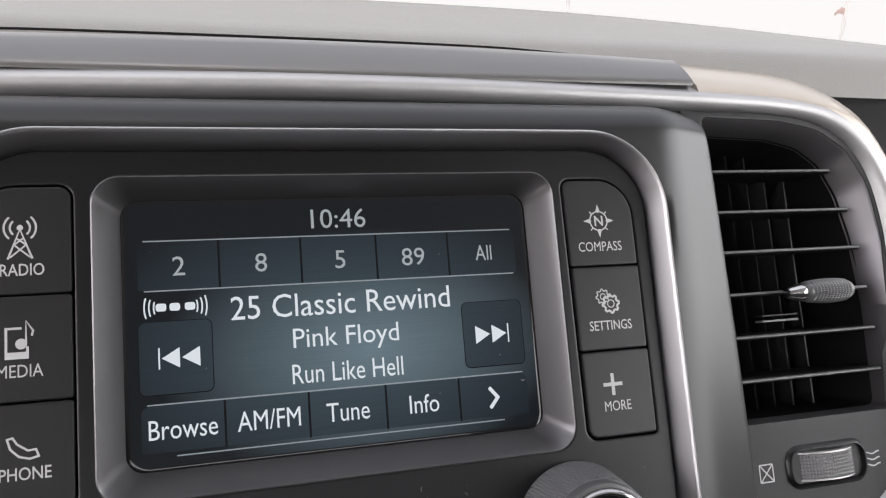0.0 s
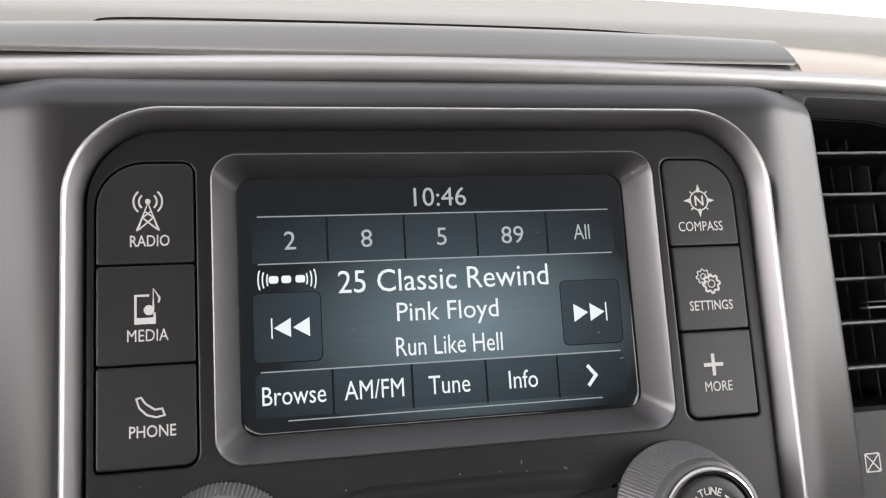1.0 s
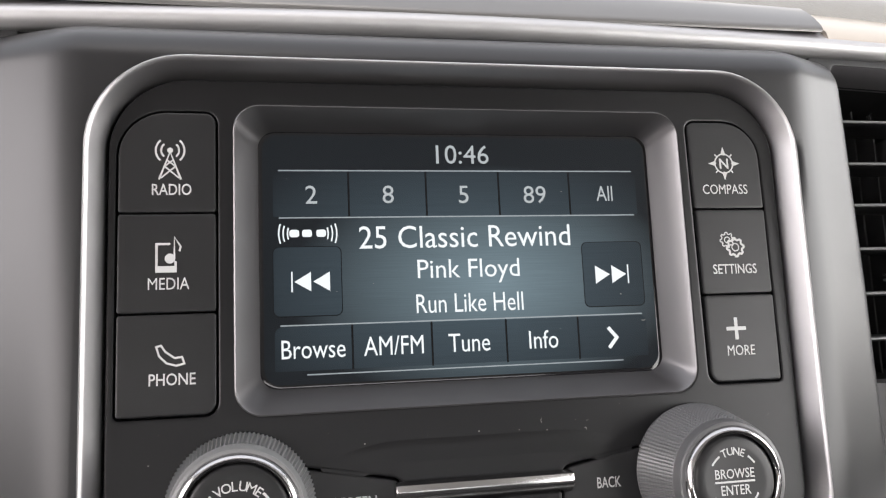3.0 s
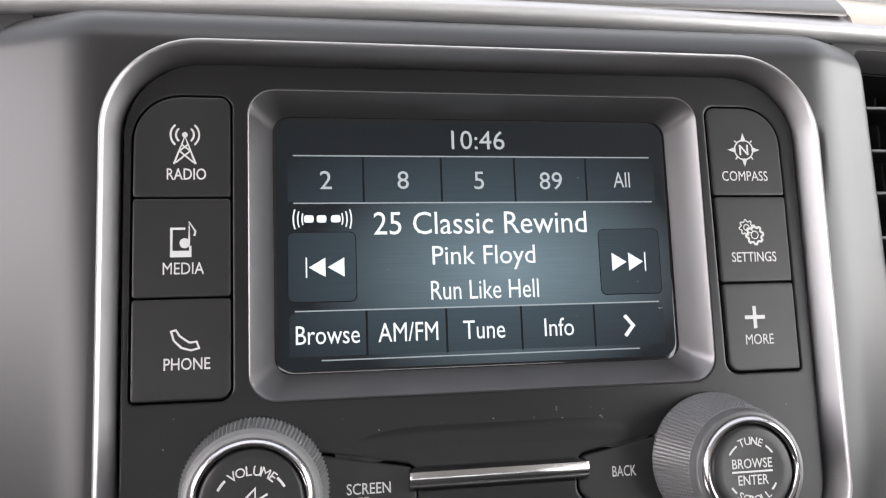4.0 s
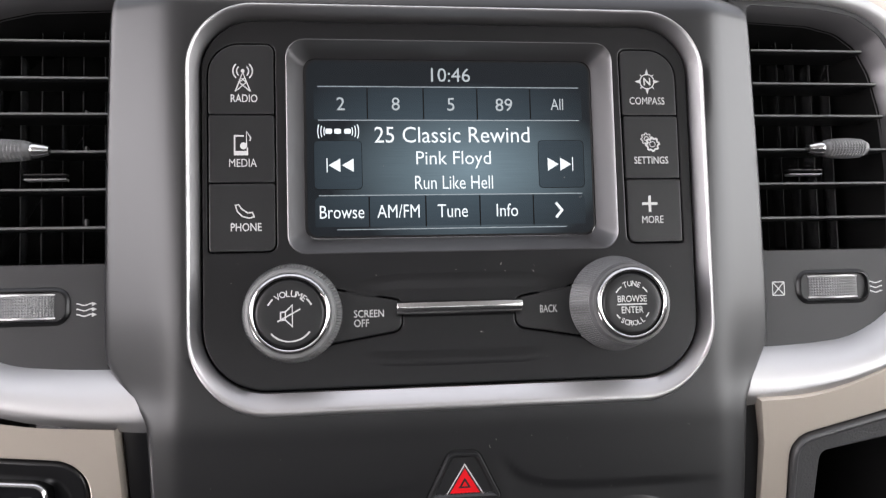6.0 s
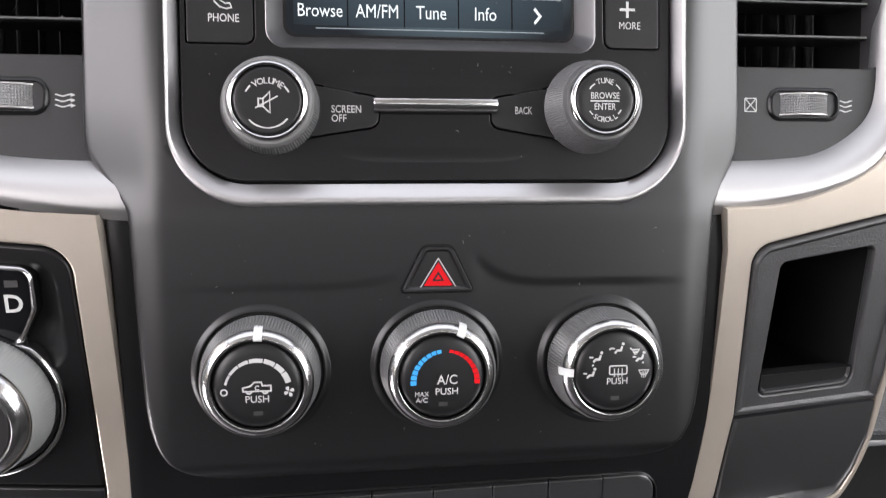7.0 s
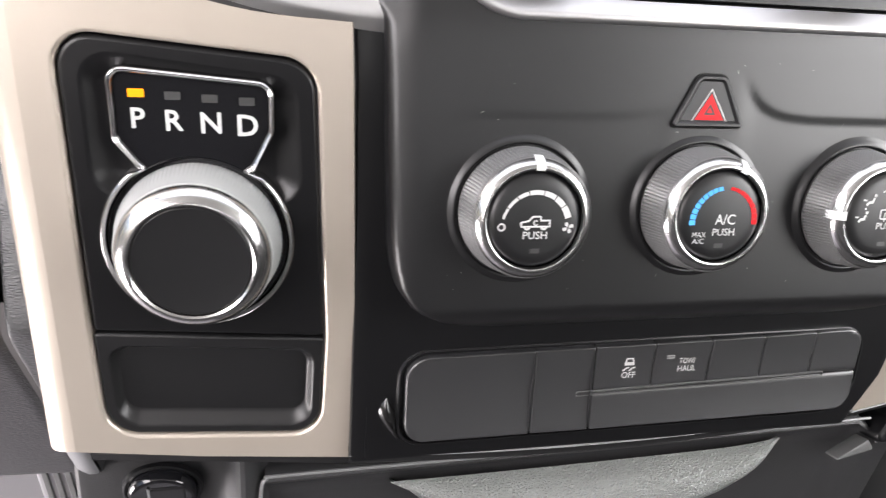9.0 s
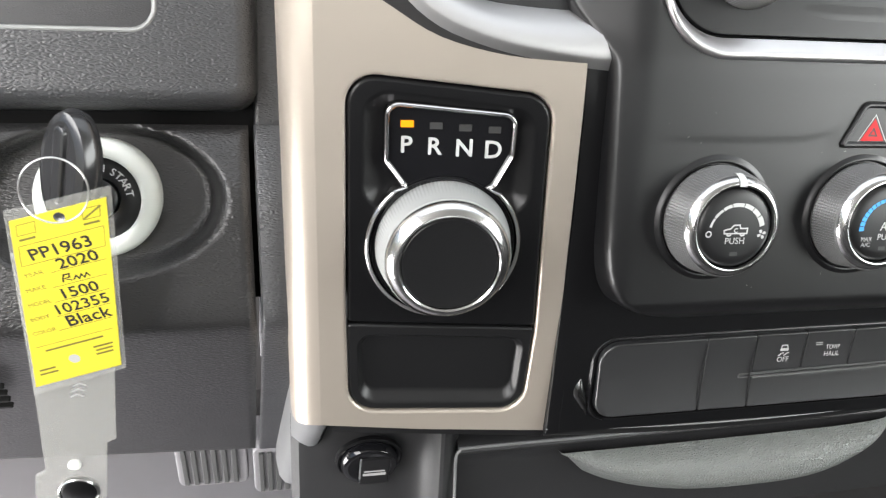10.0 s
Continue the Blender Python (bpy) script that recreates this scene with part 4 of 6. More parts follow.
def build_trim():
    a, b = spline(mirrored(TRIM_IN), 4), spline(mirrored(TRIM_OUT), 4)
    t = thing("silver_trim", pose(0, 0, 0), "satin silver trim band round the vents and across the dash", "trim", kind="structure", o=(0, 212, 1106))
    bm = bmesh.new()
    rows = []
    for p, q in zip(a, b):
        w = (q - p).length
        out = Vector((0, -min(4.5, 0.32 * w), 0))
        rows.append([tuple(p + Vector((0, 4, 0))), tuple(p), *[tuple(p.lerp(q, f) + out * math.sin(math.pi * f) ** 0.8) for f in (0.08, 0.2, 0.36, 0.52, 0.68, 0.84, 0.95)], tuple(q), tuple(q + Vector((0, 1.5, 0)) + (q - p).normalized() * 1.2), tuple(q + (q - p).normalized() * 4.5 + Vector((0, 5, 0)))])
    loft(bm, rows, closed=False)
    part("band", bm, SILVER, t, sharp=60)
    for s in (1, -1):
        t = thing("beige_trim", pose(0, 0, 0), "champagne painted trim that wraps round the air vent", "trim", kind="structure", o=(s * 132, 224, 1290))
        inner = spline(TRIM_OUT[5:14], 4)
        outer = spline(BEIGE_OUT, 4)
        bm = bmesh.new()
        rows = []
        for p, q in zip(inner, outer):
            rows.append([(s * v.x, v.y, v.z) for v in (p + Vector((0, 3, 0)), p, p.lerp(q, 0.15) + Vector((0, -2.0, 0)), p.lerp(q, 0.45) + Vector((0, -2.6, 0)), p.lerp(q, 0.8) + Vector((0, -1.6, 0)), q, q + Vector((0, 12, 0)))])
        loft(bm, rows, closed=False, cap0=True, cap1=True)
        part("band", bm, TAN, t, sharp=50)
    t = thing("dash_strip", pose(0, 0, 0), "smoked metallic trim strip along the dash edge", "trim", kind="structure", o=(0, 215, 1288))
    bm = bmesh.new()
    sec = [(211.6, 1288.3), (211.2, 1289.4), (211.9, 1291.2), (214.8, 1296), (218.4, 1300.8), (221.5, 1303.8), (224, 1304.8), (232, 1302.4)]
    loft(bm, [[(x, y, z - 0.00013 * x * x * smooth(1288, 1304, z)) for y, z in sec] for x in np.linspace(-134, 131, 25)], closed=False, cap0=True, cap1=True)
    part("strip", bm, STRIP, t, sharp=50)
    bm = bmesh.new()
    sec = [(214.5, 1281.8), (215.2, 1279.8), (218, 1277.4), (226, 1274)]
    loft(bm, [[(x, y, z - 0.00005 * x * x) for y, z in sec] for x in np.linspace(-172, 172, 25)], closed=False)
    part("under_strip", bm, SHELL, t)


build_trim()


def build_dash_top():
    t = thing("dash_top", pose(0, 0, 0), "grey leather grained dashboard top below the windscreen", "dashboard", kind="structure", o=(0, 230, 1300))
    bm = bmesh.new()
    sec = [(226, 1291), (227, 1303.6), (229, 1308.4), (233, 1312.4), (250, 1322), (280, 1339), (330, 1368), (400, 1407), (480, 1440), (600, 1478), (760, 1520), (800, 1480)]
    xs = [-760, -600, -480, -380, -300] + list(np.linspace(-240, 240, 33)) + [300, 380, 480, 600, 760]
    rows = []
    for x in xs:
        drop = 26 * smooth(120, 760, abs(x))
        rows.append([(x, y, z - drop * (0.4 + 0.6 * smooth(222, 420, y))) for y, z in sec])
    loft(bm, rows, closed=False)
    part("cover", bm, DASHTOP, t, sharp=60)
    bm = bmesh.new()
    line = spline([(-104, 227.6, 1304.6), (-96, 228.2, 1306.6), (-60, 228.4, 1307.2), (0, 228.4, 1307.4), (60, 228.4, 1307.0), (92, 227.8, 1305.2)], 6)
    loft(bm, [[tuple(p + Vector(d)) for d in ((0, 0.4, -0.6), (0, -0.5, -0.4), (0, -0.6, 0.1), (0, 0.4, 0.4))] for p in line], closed=False)
    part("seam", bm, DEEP, t, "black seam of the tray lid")


build_dash_top()


def air_vent(s, label):
    """An air vent in a dark housing; s mirrors it."""
    t = thing("air_vent", pose(0, 0.214, 0), label, "air vent", group="dashboard air vents", o=(s * 168, 0, 1130))

    def mx(pts):
        return [(s * x, z) for x, z in pts]

    hole = rpoly([(136.2, 1168.4, 2), (202.4, 1168.4, 3), (203.6, 1205, 40), (201.6, 1232, 30), (197.6, 1249, 20), (191.5, 1261, 12), (182, 1268, 14), (168, 1271.4, 20), (134.5, 1273, 2)], 5)
    outer = [(126, 1116), (160, 1117), (176, 1124), (190, 1134), (200, 1147), (205, 1162), (207, 1185), (210, 1215), (210.5, 1238), (206, 1259), (194.5, 1274), (174, 1281.5), (126, 1284)]
    bm = bmesh.new()
    mouth = rpoly([(136.2, 1168.0, 2), (203.6, 1168.0, 3), (205.4, 1205, 40), (207.4, 1232, 30), (204.6, 1252, 20), (197.0, 1265, 12), (185, 1273, 14), (168, 1276.2, 20), (134.5, 1277.4, 2)], 5)
    panel(bm, mx(outer), [mx(mouth)], 0, 6, 0.4)
    part("housing", bm, HOUSE, t, "dark plastic housing")
    bm = bmesh.new()
    loft(bm, [at(mx(mouth), 0.3), at(mx(between(mouth, hole, 0.12)), 0.8), at(mx(between(mouth, hole, 0.85)), 8.2), at(mx(hole), 10.5)])
    part("flank", bm, FLANK, t, "satin grey inner flank", sharp=60)
    bm = bmesh.new()
    loft(bm, [at(mx(inset(hole, -0.3)), 9), at(mx(hole), 12), at(mx(inset(hole, 3)), 52)], True, False, True)
    part("duct", bm, DEEP, t)
    for k, z in enumerate((1257.6, 1242.6, 1228.0, 1212.8, 1197.6, 1182.4)):
        xr = float(np.interp(z, [1168, 1200, 1232, 1249, 1261, 1270], [199.5, 200, 198, 194.5, 188, 176]))
        bm = bmesh.new()
        sec = [(2.6, -0.9), (1.9, -0.5), (1.9, 0.0), (2.6, 0.6), (9, 0.9), (24, 1.5), (24, 0.6), (9, -0.4)]
        loft(bm, [[(s * x, y, z + h) for y, h in sec] for x in (136.4, xr)], True, True, True)
        slat = part("slat", bm, BUTTON, t)
        # the slat's edge highlight is a ribbon of lighter colour
        bm = bmesh.new()
        loft(bm, [[(s * x, y, z + h) for y, h in ((2.2, 0.62), (1.6, 0.25), (1.55, -0.3), (2.2, -0.6))] for x in (136.6, xr - 0.2)], closed=False)
        part("slat_edge", bm, GRIP, slat, "front edge with its highlight painted lighter")
    for k, x in enumerate((146, 155, 163.5, 172, 180.5, 190)):
        bm = bmesh.new()
        lean = 3.5 if k % 2 else 2.0
        sec = [(27, -0.3), (26.6, 0), (27, 0.3), (40, 0.3 + lean), (40, -0.3 + lean)]
        loft(bm, [[(s * (x + h), y, z) for y, h in sec] for z in (1169, 1270 if k < 4 else 1260)], True, True, True)
        part("vane", bm, VANE, t)
    if s < 0:  # short light bars imitate the lit lower ends of a vane
        for z in (1242.6, 1228.0, 1212.8, 1182.4):
            bm = bmesh.new()
            slab(bm, mx(rrect(150.2, z + 1.2, 151.2, z + 5.2, 0.3, 3)), 17, 20, 0.2)
            part("link", bm, GRIP, t)
    # the slider's guide behind the slats
    for z, h, m in ((1202.8, 0.4, RIB), (1204.8, 0.3, BUTTON)):
        bm = bmesh.new()
        slab(bm, mx(rrect(155.5, z - h, 171.5, z + h, 0.2, 3)), 8, 12, 0.2)
        part("guide", bm, m, t)
    # slider on the middle slat
    n = 36

    def turned(prof, y0, z0):
        return [[(s * x, y0 + r * math.cos(2 * math.pi * i / n), z0 + 0.88 * r * math.sin(2 * math.pi * i / n)) for i in range(n)] for x, r in prof]

    barrel = [(165.6 + 1.35 * k, 4.0 + 0.75 * math.sin(math.pi * (k + 0.6) / 14)) for k in range(13)]
    bm = bmesh.new()
    loft(bm, turned([(163.2, 2.2), (163.6, 3.5), (164.6, 4.0), barrel[0]], -4.5, 1212.0), True, True, False)
    rows = [[bm.verts.new(p) for p in loop] for loop in turned(barrel, -4.5, 1212.0)]
    for a, b in zip(rows, rows[1:]):
        for i in range(n):
            quad = (a[i], a[(i + 1) % n], b[(i + 1) % n], b[i])
            mid = sum((v.co for v in quad), Vector()) / 4
            top = bm.verts.new(mid + Vector((0, mid.y + 4.5, mid.z - 1212.0)).normalized() * 0.32)
            for j in range(4):
                bm.faces.new((quad[j], quad[(j + 1) % 4], top))
    loft(bm, turned([barrel[-1], (183.6, 3.4), (184.4, 2.2)], -4.5, 1212.0), True, False, True)
    grip = part("slider", bm, KNURL, t, "knurled slider with a chrome tip", sharp=12)
    bm = bmesh.new()
    loft(bm, turned([(156.8, 0.8), (157.1, 1.9), (158.6, 2.5), (161.2, 3.3), (162.6, 3.5), (163.6, 3.2)], -4.5, 1212.0), True, True, True)
    part("tip", bm, CHROME, grip, "chrome tip")
    # thumb wheel
    slot = mx(rrect(152.4, 1146.0, 183.4, 1157.4, 4))
    bm = bmesh.new()
    loft(bm, [at(inset(slot, -1.8), -0.2), at(inset(slot, -1.0), -1.2), at(inset(slot, -0.2), -1.4), at(inset(slot, 0.4), 1.0), at(inset(slot, 0.8), 8)], True, False, True)
    part("wheel_surround", bm, BLACK, t)
    bm = bmesh.new()
    m, half = 46, 0.84

    def rim(z, r, a):
        return (s * 167.9 + r * half * 1.16 * math.sin(radians(a)), 10.5 - r * half * math.cos(radians(a)), z)

    rows = [[bm.verts.new(rim(z, 16.9, -85 + 170 * i / (m - 1))) for i in range(m)] for z in np.linspace(1147.6, 1155.8, 8)]
    for a, b in zip(rows, rows[1:]):
        for i in range(m - 1):
            quad = (a[i], a[i + 1], b[i + 1], b[i])
            mid = sum((v.co for v in quad), Vector()) / 4
            top = bm.verts.new(mid + Vector((mid.x - s * 167.9, mid.y - 10.5, 0)).normalized() * 0.4)
            for j in range(4):
                bm.faces.new((quad[j], quad[(j + 1) % 4], top))
    wheel = part("thumb_wheel", bm, RIB, t, "knurled black thumb wheel", sharp=12)
    for z0, z1 in ((1146.7, 1147.6), (1155.8, 1156.7)):
        bm = bmesh.new()
        loft(bm, [[rim(z, r, a) for a in range(-84, 85, 6)] for z, r in ((z0, 15.5), (z0 + 0.15, 17.3), (z1 - 0.15, 17.3), (z1, 15.5))], closed=False)
        part("wheel_edge", bm, SILVER, wheel, "bright wheel edge")
    q = -0.15
    bm = bmesh.new()
    wx = 188.6 if s > 0 else -145.0
    for k in range(3):
        z = (1149.0 if s > 0 else 1148.0) + k * 2.1
        stroke(bm, [(wx - 3.4 + i * 0.5, z + 0.36 * math.cos(i * 0.55)) for i in range(13)], 0.5, q)
        if s < 0:
            flat(bm, [(wx + 2.4, z - 0.7), (wx + 4.2, z + 0.2), (wx + 2.4, z + 1.0)], q - 0.02)
    part("symbol", bm, WHITE, t)
    if s > 0:
        bm = bmesh.new()
        stroke(bm, rrect(139.7, 1148.4, 145.1, 1154.2, 0.3, 2), 0.45, q, closed=True)
        stroke(bm, [(139.9, 1148.6), (144.9, 1154.0)], 0.45, q - 0.02)
        stroke(bm, [(139.9, 1154.0), (144.9, 1148.6)], 0.45, q - 0.04)
        part("symbol", bm, WHITE, t)


air_vent(1, "black slatted air vent on the passenger side")
air_vent(-1, "black slatted air vent on the driver side")

FA = pose(-0.14, 0.2085, 1.085, 14.04, 0, -3.43)
FB = pose(0.14, 0.2085, 1.085, 14.04, 0, 3.43)
SHIFT = rpoly([(-85.6, -93.6, 1.8), (-0.9, -98.4, 1.8), (-3.2, 7.0, 12), (-85.6, 15.0, 11)], 10)
BIN = rpoly([(-85.9, -94.6, 1.6), (-84.8, -139.5, 13), (-3.2, -143.2, 12), (-1.0, -99.4, 1.6)], 10)
WELL = rpoly([(-86.3, -94, 0), (-85.2, -140.2, 13.6), (-2.8, -143.9, 12.6), (-0.3, -98.9, 0), (-2.6, 7.6, 12.6), (-86.2, 15.7, 11.6)], 10)


def build_driver_panel():
    t = thing("champagne_panel", FA, "champagne metallic panel round the rotary gear shifter", "dashboard panel", kind="structure", o=(-50, 0, -156))
    top = spline([(-98, 0, 70), (-90, 0, 56), (-80, 0, 47), (-69, 0, 40), (-50, 0, 29.5), (-23, 0, 23.0), (9, 0, 20.6)], 4)
    outer = [(v.x, v.z) for v in top] + [(9.6, 0), (10.2, -49), (10.6, -93), (10.3, -136), (9.8, -156.2), (-50, -152), (-98, -147)]
    bm = bmesh.new()
    fill(bm, [at(outer, 0), at(inset(WELL, -1.2), 0)])
    loft(bm, [at(inset(WELL, -1.2), 0), at(inset(WELL, -0.5), 0.3), at(WELL, 1.2), at(WELL, 9)])
    n = len(top)
    edge = outer[n - 1:] 
    loft(bm, [at(edge, 0), [(x + 0.5, 0.8, z - 0.3) for x, z in edge], [(x + 0.5, 8, z - 0.3) for x, z in edge]], closed=False)
    wall = [(-98, 0), (-101.5, 0.6), (-105, 2.2), (-108, 5), (-110, 9), (-111.4, 15), (-113, 30), (-115, 72)]
    loft(bm, [[(x + (98 + x) * 0.02, y, z) for z in (-147 - 0.3 * min(y, 35), -120, -90, -60, -20, 20, 70)] for x, y in wall], closed=False)
    bmesh.ops.remove_doubles(bm, verts=bm.verts, dist=0.05)
    part("panel", bm, TAN, t, sharp=40)
    # dark skirt, coloured grey to imitate the light on its side
    bm = bmesh.new()
    loft(bm, [[(x + g, y + d, z) for x, y in ((-96.5, 4), (-98, 3.2), (-101, 3.2), (-106, 6), (-110, 13), (-113, 30), (-115, 76))] for z, g, d in ((-132, 2.0, 0), (-146, 1.6, 0), (-152, 1.0, 3), (-160, -0.6, 9), (-190, -5.6, 34), (-225, -11.4, 63), (-262, -17, 92))], closed=False)
    part("lower_skirt", bm, SIDE, t, "dark plastic skirt below the panel, its side light painted grey", sharp=50)
    bm = bmesh.new()
    loft(bm, [[(x, y + d, z) for x, y in ((14, 20), (8, 56), (-40, 58), (-86, 56))] + [(-95 + g, 4 + 1.05 * d, z)] for z, g, d in ((-152, 0, 3), (-190, -6, 33), (-225, -12, 62), (-262, -17, 91))], closed=False)
    part("recess", bm, GRAIN, t, "dark recess below the panel", sharp=50)
    bm = bmesh.new()
    loft(bm, [[(x, y, z - 155.6 - (x - 3.2) * 0.084) for y, z in ((3, 1.5), (0.6, -1.2), (1.4, -4.5), (8, -9), (24, -12.5), (44, -14))] for x in np.linspace(9.5, -93, 16)], closed=False)
    part("lower_lip", bm, BUTTON, t, "black lip under the panel")


build_driver_panel()
KEY_C, KEY_R = (-45.0, -57.4), 33.8


def build_shifter():
    t = thing("gear_shifter", FA, "rotary gear shifter with a chrome ring and PRND display", "gear shifter", o=(-45, 0, -98))
    bm = bmesh.new()
    pts = SHIFT
    dish = rpoly([(-79, -40, 10), (-9, -44, 10), (-10, 0.5, 9), (-78.5, 8.5, 9)], 9)
    fill(bm, [at(inset(pts, 1.4), 0.9), at(inset(dish, -1.0), 0.9)])
    loft(bm, [at(inset(pts, 1.4), 0.9), at(inset(pts, 0.4), 1.3), at(pts, 2.6), at(pts, 9)])
    loft(bm, [at(inset(dish, -1.0), 0.9), at(inset(dish, 0.8), 1.6), at(inset(dish, 4.5), 4.4), at(inset(dish, 8), 5.2)], True, False, True)
    bmesh.ops.remove_doubles(bm, verts=bm.verts, dist=1e-3)
    part("housing", bm, BLACK, t, sharp=60)
    # keyhole-shaped chrome outline
    cx, cz = KEY_C
    path = rpoly([(-63.6, -30.6, 3.0), (-71.2, -20.4, 6), (-71.2, 5.2, 6), (-16.8, 0.4, 6), (-17.0, -17.4, 6), (-24.2, -31.6, 3.0)], 6)
    a0 = math.degrees(math.atan2(-31.6 - cz, -24.2 - cx))
    a1 = math.degrees(math.atan2(-30.6 - cz, -63.6 - cx)) - 360
    path = path + arc(cx, cz, KEY_R, a0, a1, 64)[1:-1]
    bm = bmesh.new()
    loft(bm, [at(path, 4.5), at(inset(path, 0.05), 0.2), at(inset(path, 0.3), -1.1), at(inset(path, 1.0), -1.6), at(inset(path, 1.9), -1.2), at(inset(path, 2.5), 0.6), at(inset(path, 2.6), 4.5)])
    part("chrome_outline", bm, CHROME_DARK, t, "chrome keyhole outline", sharp=55)
    bm = bmesh.new()
    flat(bm, inset(path, 2.2), 0.7)
    face = part("display", bm, GLOSS, t, "glossy black gear display")
    for k, (ch, x) in enumerate(zip("PRND", (-61.8, -50.2, -38.3, -26.2))):
        write(ch, face, WHITE, (x, -16.4 - 0.75 * k, None, -9.4 - 0.6 * k), 0.5)
        bm = bmesh.new()
        flat(bm, rrect(x - 2.6, -5.9 - 0.75 * k, x + 2.6, -3.1 - 0.75 * k, 0.3, 3), 0.5)
        part("gear_lamp", bm, AMBER if k == 0 else DIM, face, "lit amber park lamp" if k == 0 else "unlit gear lamp")
    c = KEY_C
    bm = bmesh.new()
    lathe(bm, [(31.0, -0.5), (30.6, 2.5), (29.4, 3)], 80, c, cap=False)
    part("well_ring", bm, BLACK, t)
    bm = bmesh.new()
    lathe(bm, [(25.6, -14.0), (26.5, -13.6), (26.8, -12.4), (27.2, -9.6), (29.2, 0.0), (29.4, 2.5)], 240, c, teeth=(4, 6, -0.4), cap=False)
    k = part("knob", bm, GRIP_PALE, t, "ribbed grey rotary knob", sharp=25)
    bm = bmesh.new()
    lathe(bm, [(20.0, -17.5), (20.3, -19.3), (21.0, -19.9), (22.0, -19.7), (23.4, -18.8), (24.7, -17.4), (25.7, -15.7), (26.1, -14.2), (25.8, -13.4)], 96, c, cap=False)
    part("chrome_ring", bm, CHROME, k, "chrome ring")
    bm = bmesh.new()
    lathe(bm, [(0.01, -18.4), (12, -18.5), (17, -18.9), (19.4, -19.2), (20.1, -18.6), (20.2, -17)], 84, c)
    part("cap", bm, BUTTON, k)


build_shifter()


def build_bin():
    t = thing("blank_tray", FA, "black blank tray below the gear shifter", "tray", o=(-45, 0, -143))
    bm = bmesh.new()
    inner = rpoly([(-82.0, -99.6, 7), (-80.8, -136.8, 9), (-6.2, -140.4, 9), (-4.6, -103.6, 7)], 8)
    floor = rpoly([(-79.0, -102.5, 5), (-77.6, -129.8, 6), (-9.6, -133.4, 6), (-8.0, -106.5, 5)], 8)
    fill(bm, [at(inset(BIN, 1.0), 0.9), at(inner, 0.9)])
    loft(bm, [at(inset(BIN, 1.0), 0.9), at(inset(BIN, 0.3), 1.2), at(BIN, 2.2), at(BIN, 9)])
    loft(bm, [at(between(inner, floor, f), y) for f, y in ((0, 0.9), (0.12, 1.1), (0.3, 1.9), (0.5, 2.9), (0.7, 3.8), (0.86, 4.3), (1, 4.45), (1.04, 5.6))])
    bmesh.ops.remove_doubles(bm, verts=bm.verts, dist=1e-3)
    part("rim", bm, BUTTON, t, sharp=60)
    bm = bmesh.new()
    slab(bm, inset(floor, -0.4), 4.42, 8, 0.1)
    part("tray_floor", bm, BUTTON, t)


build_bin()


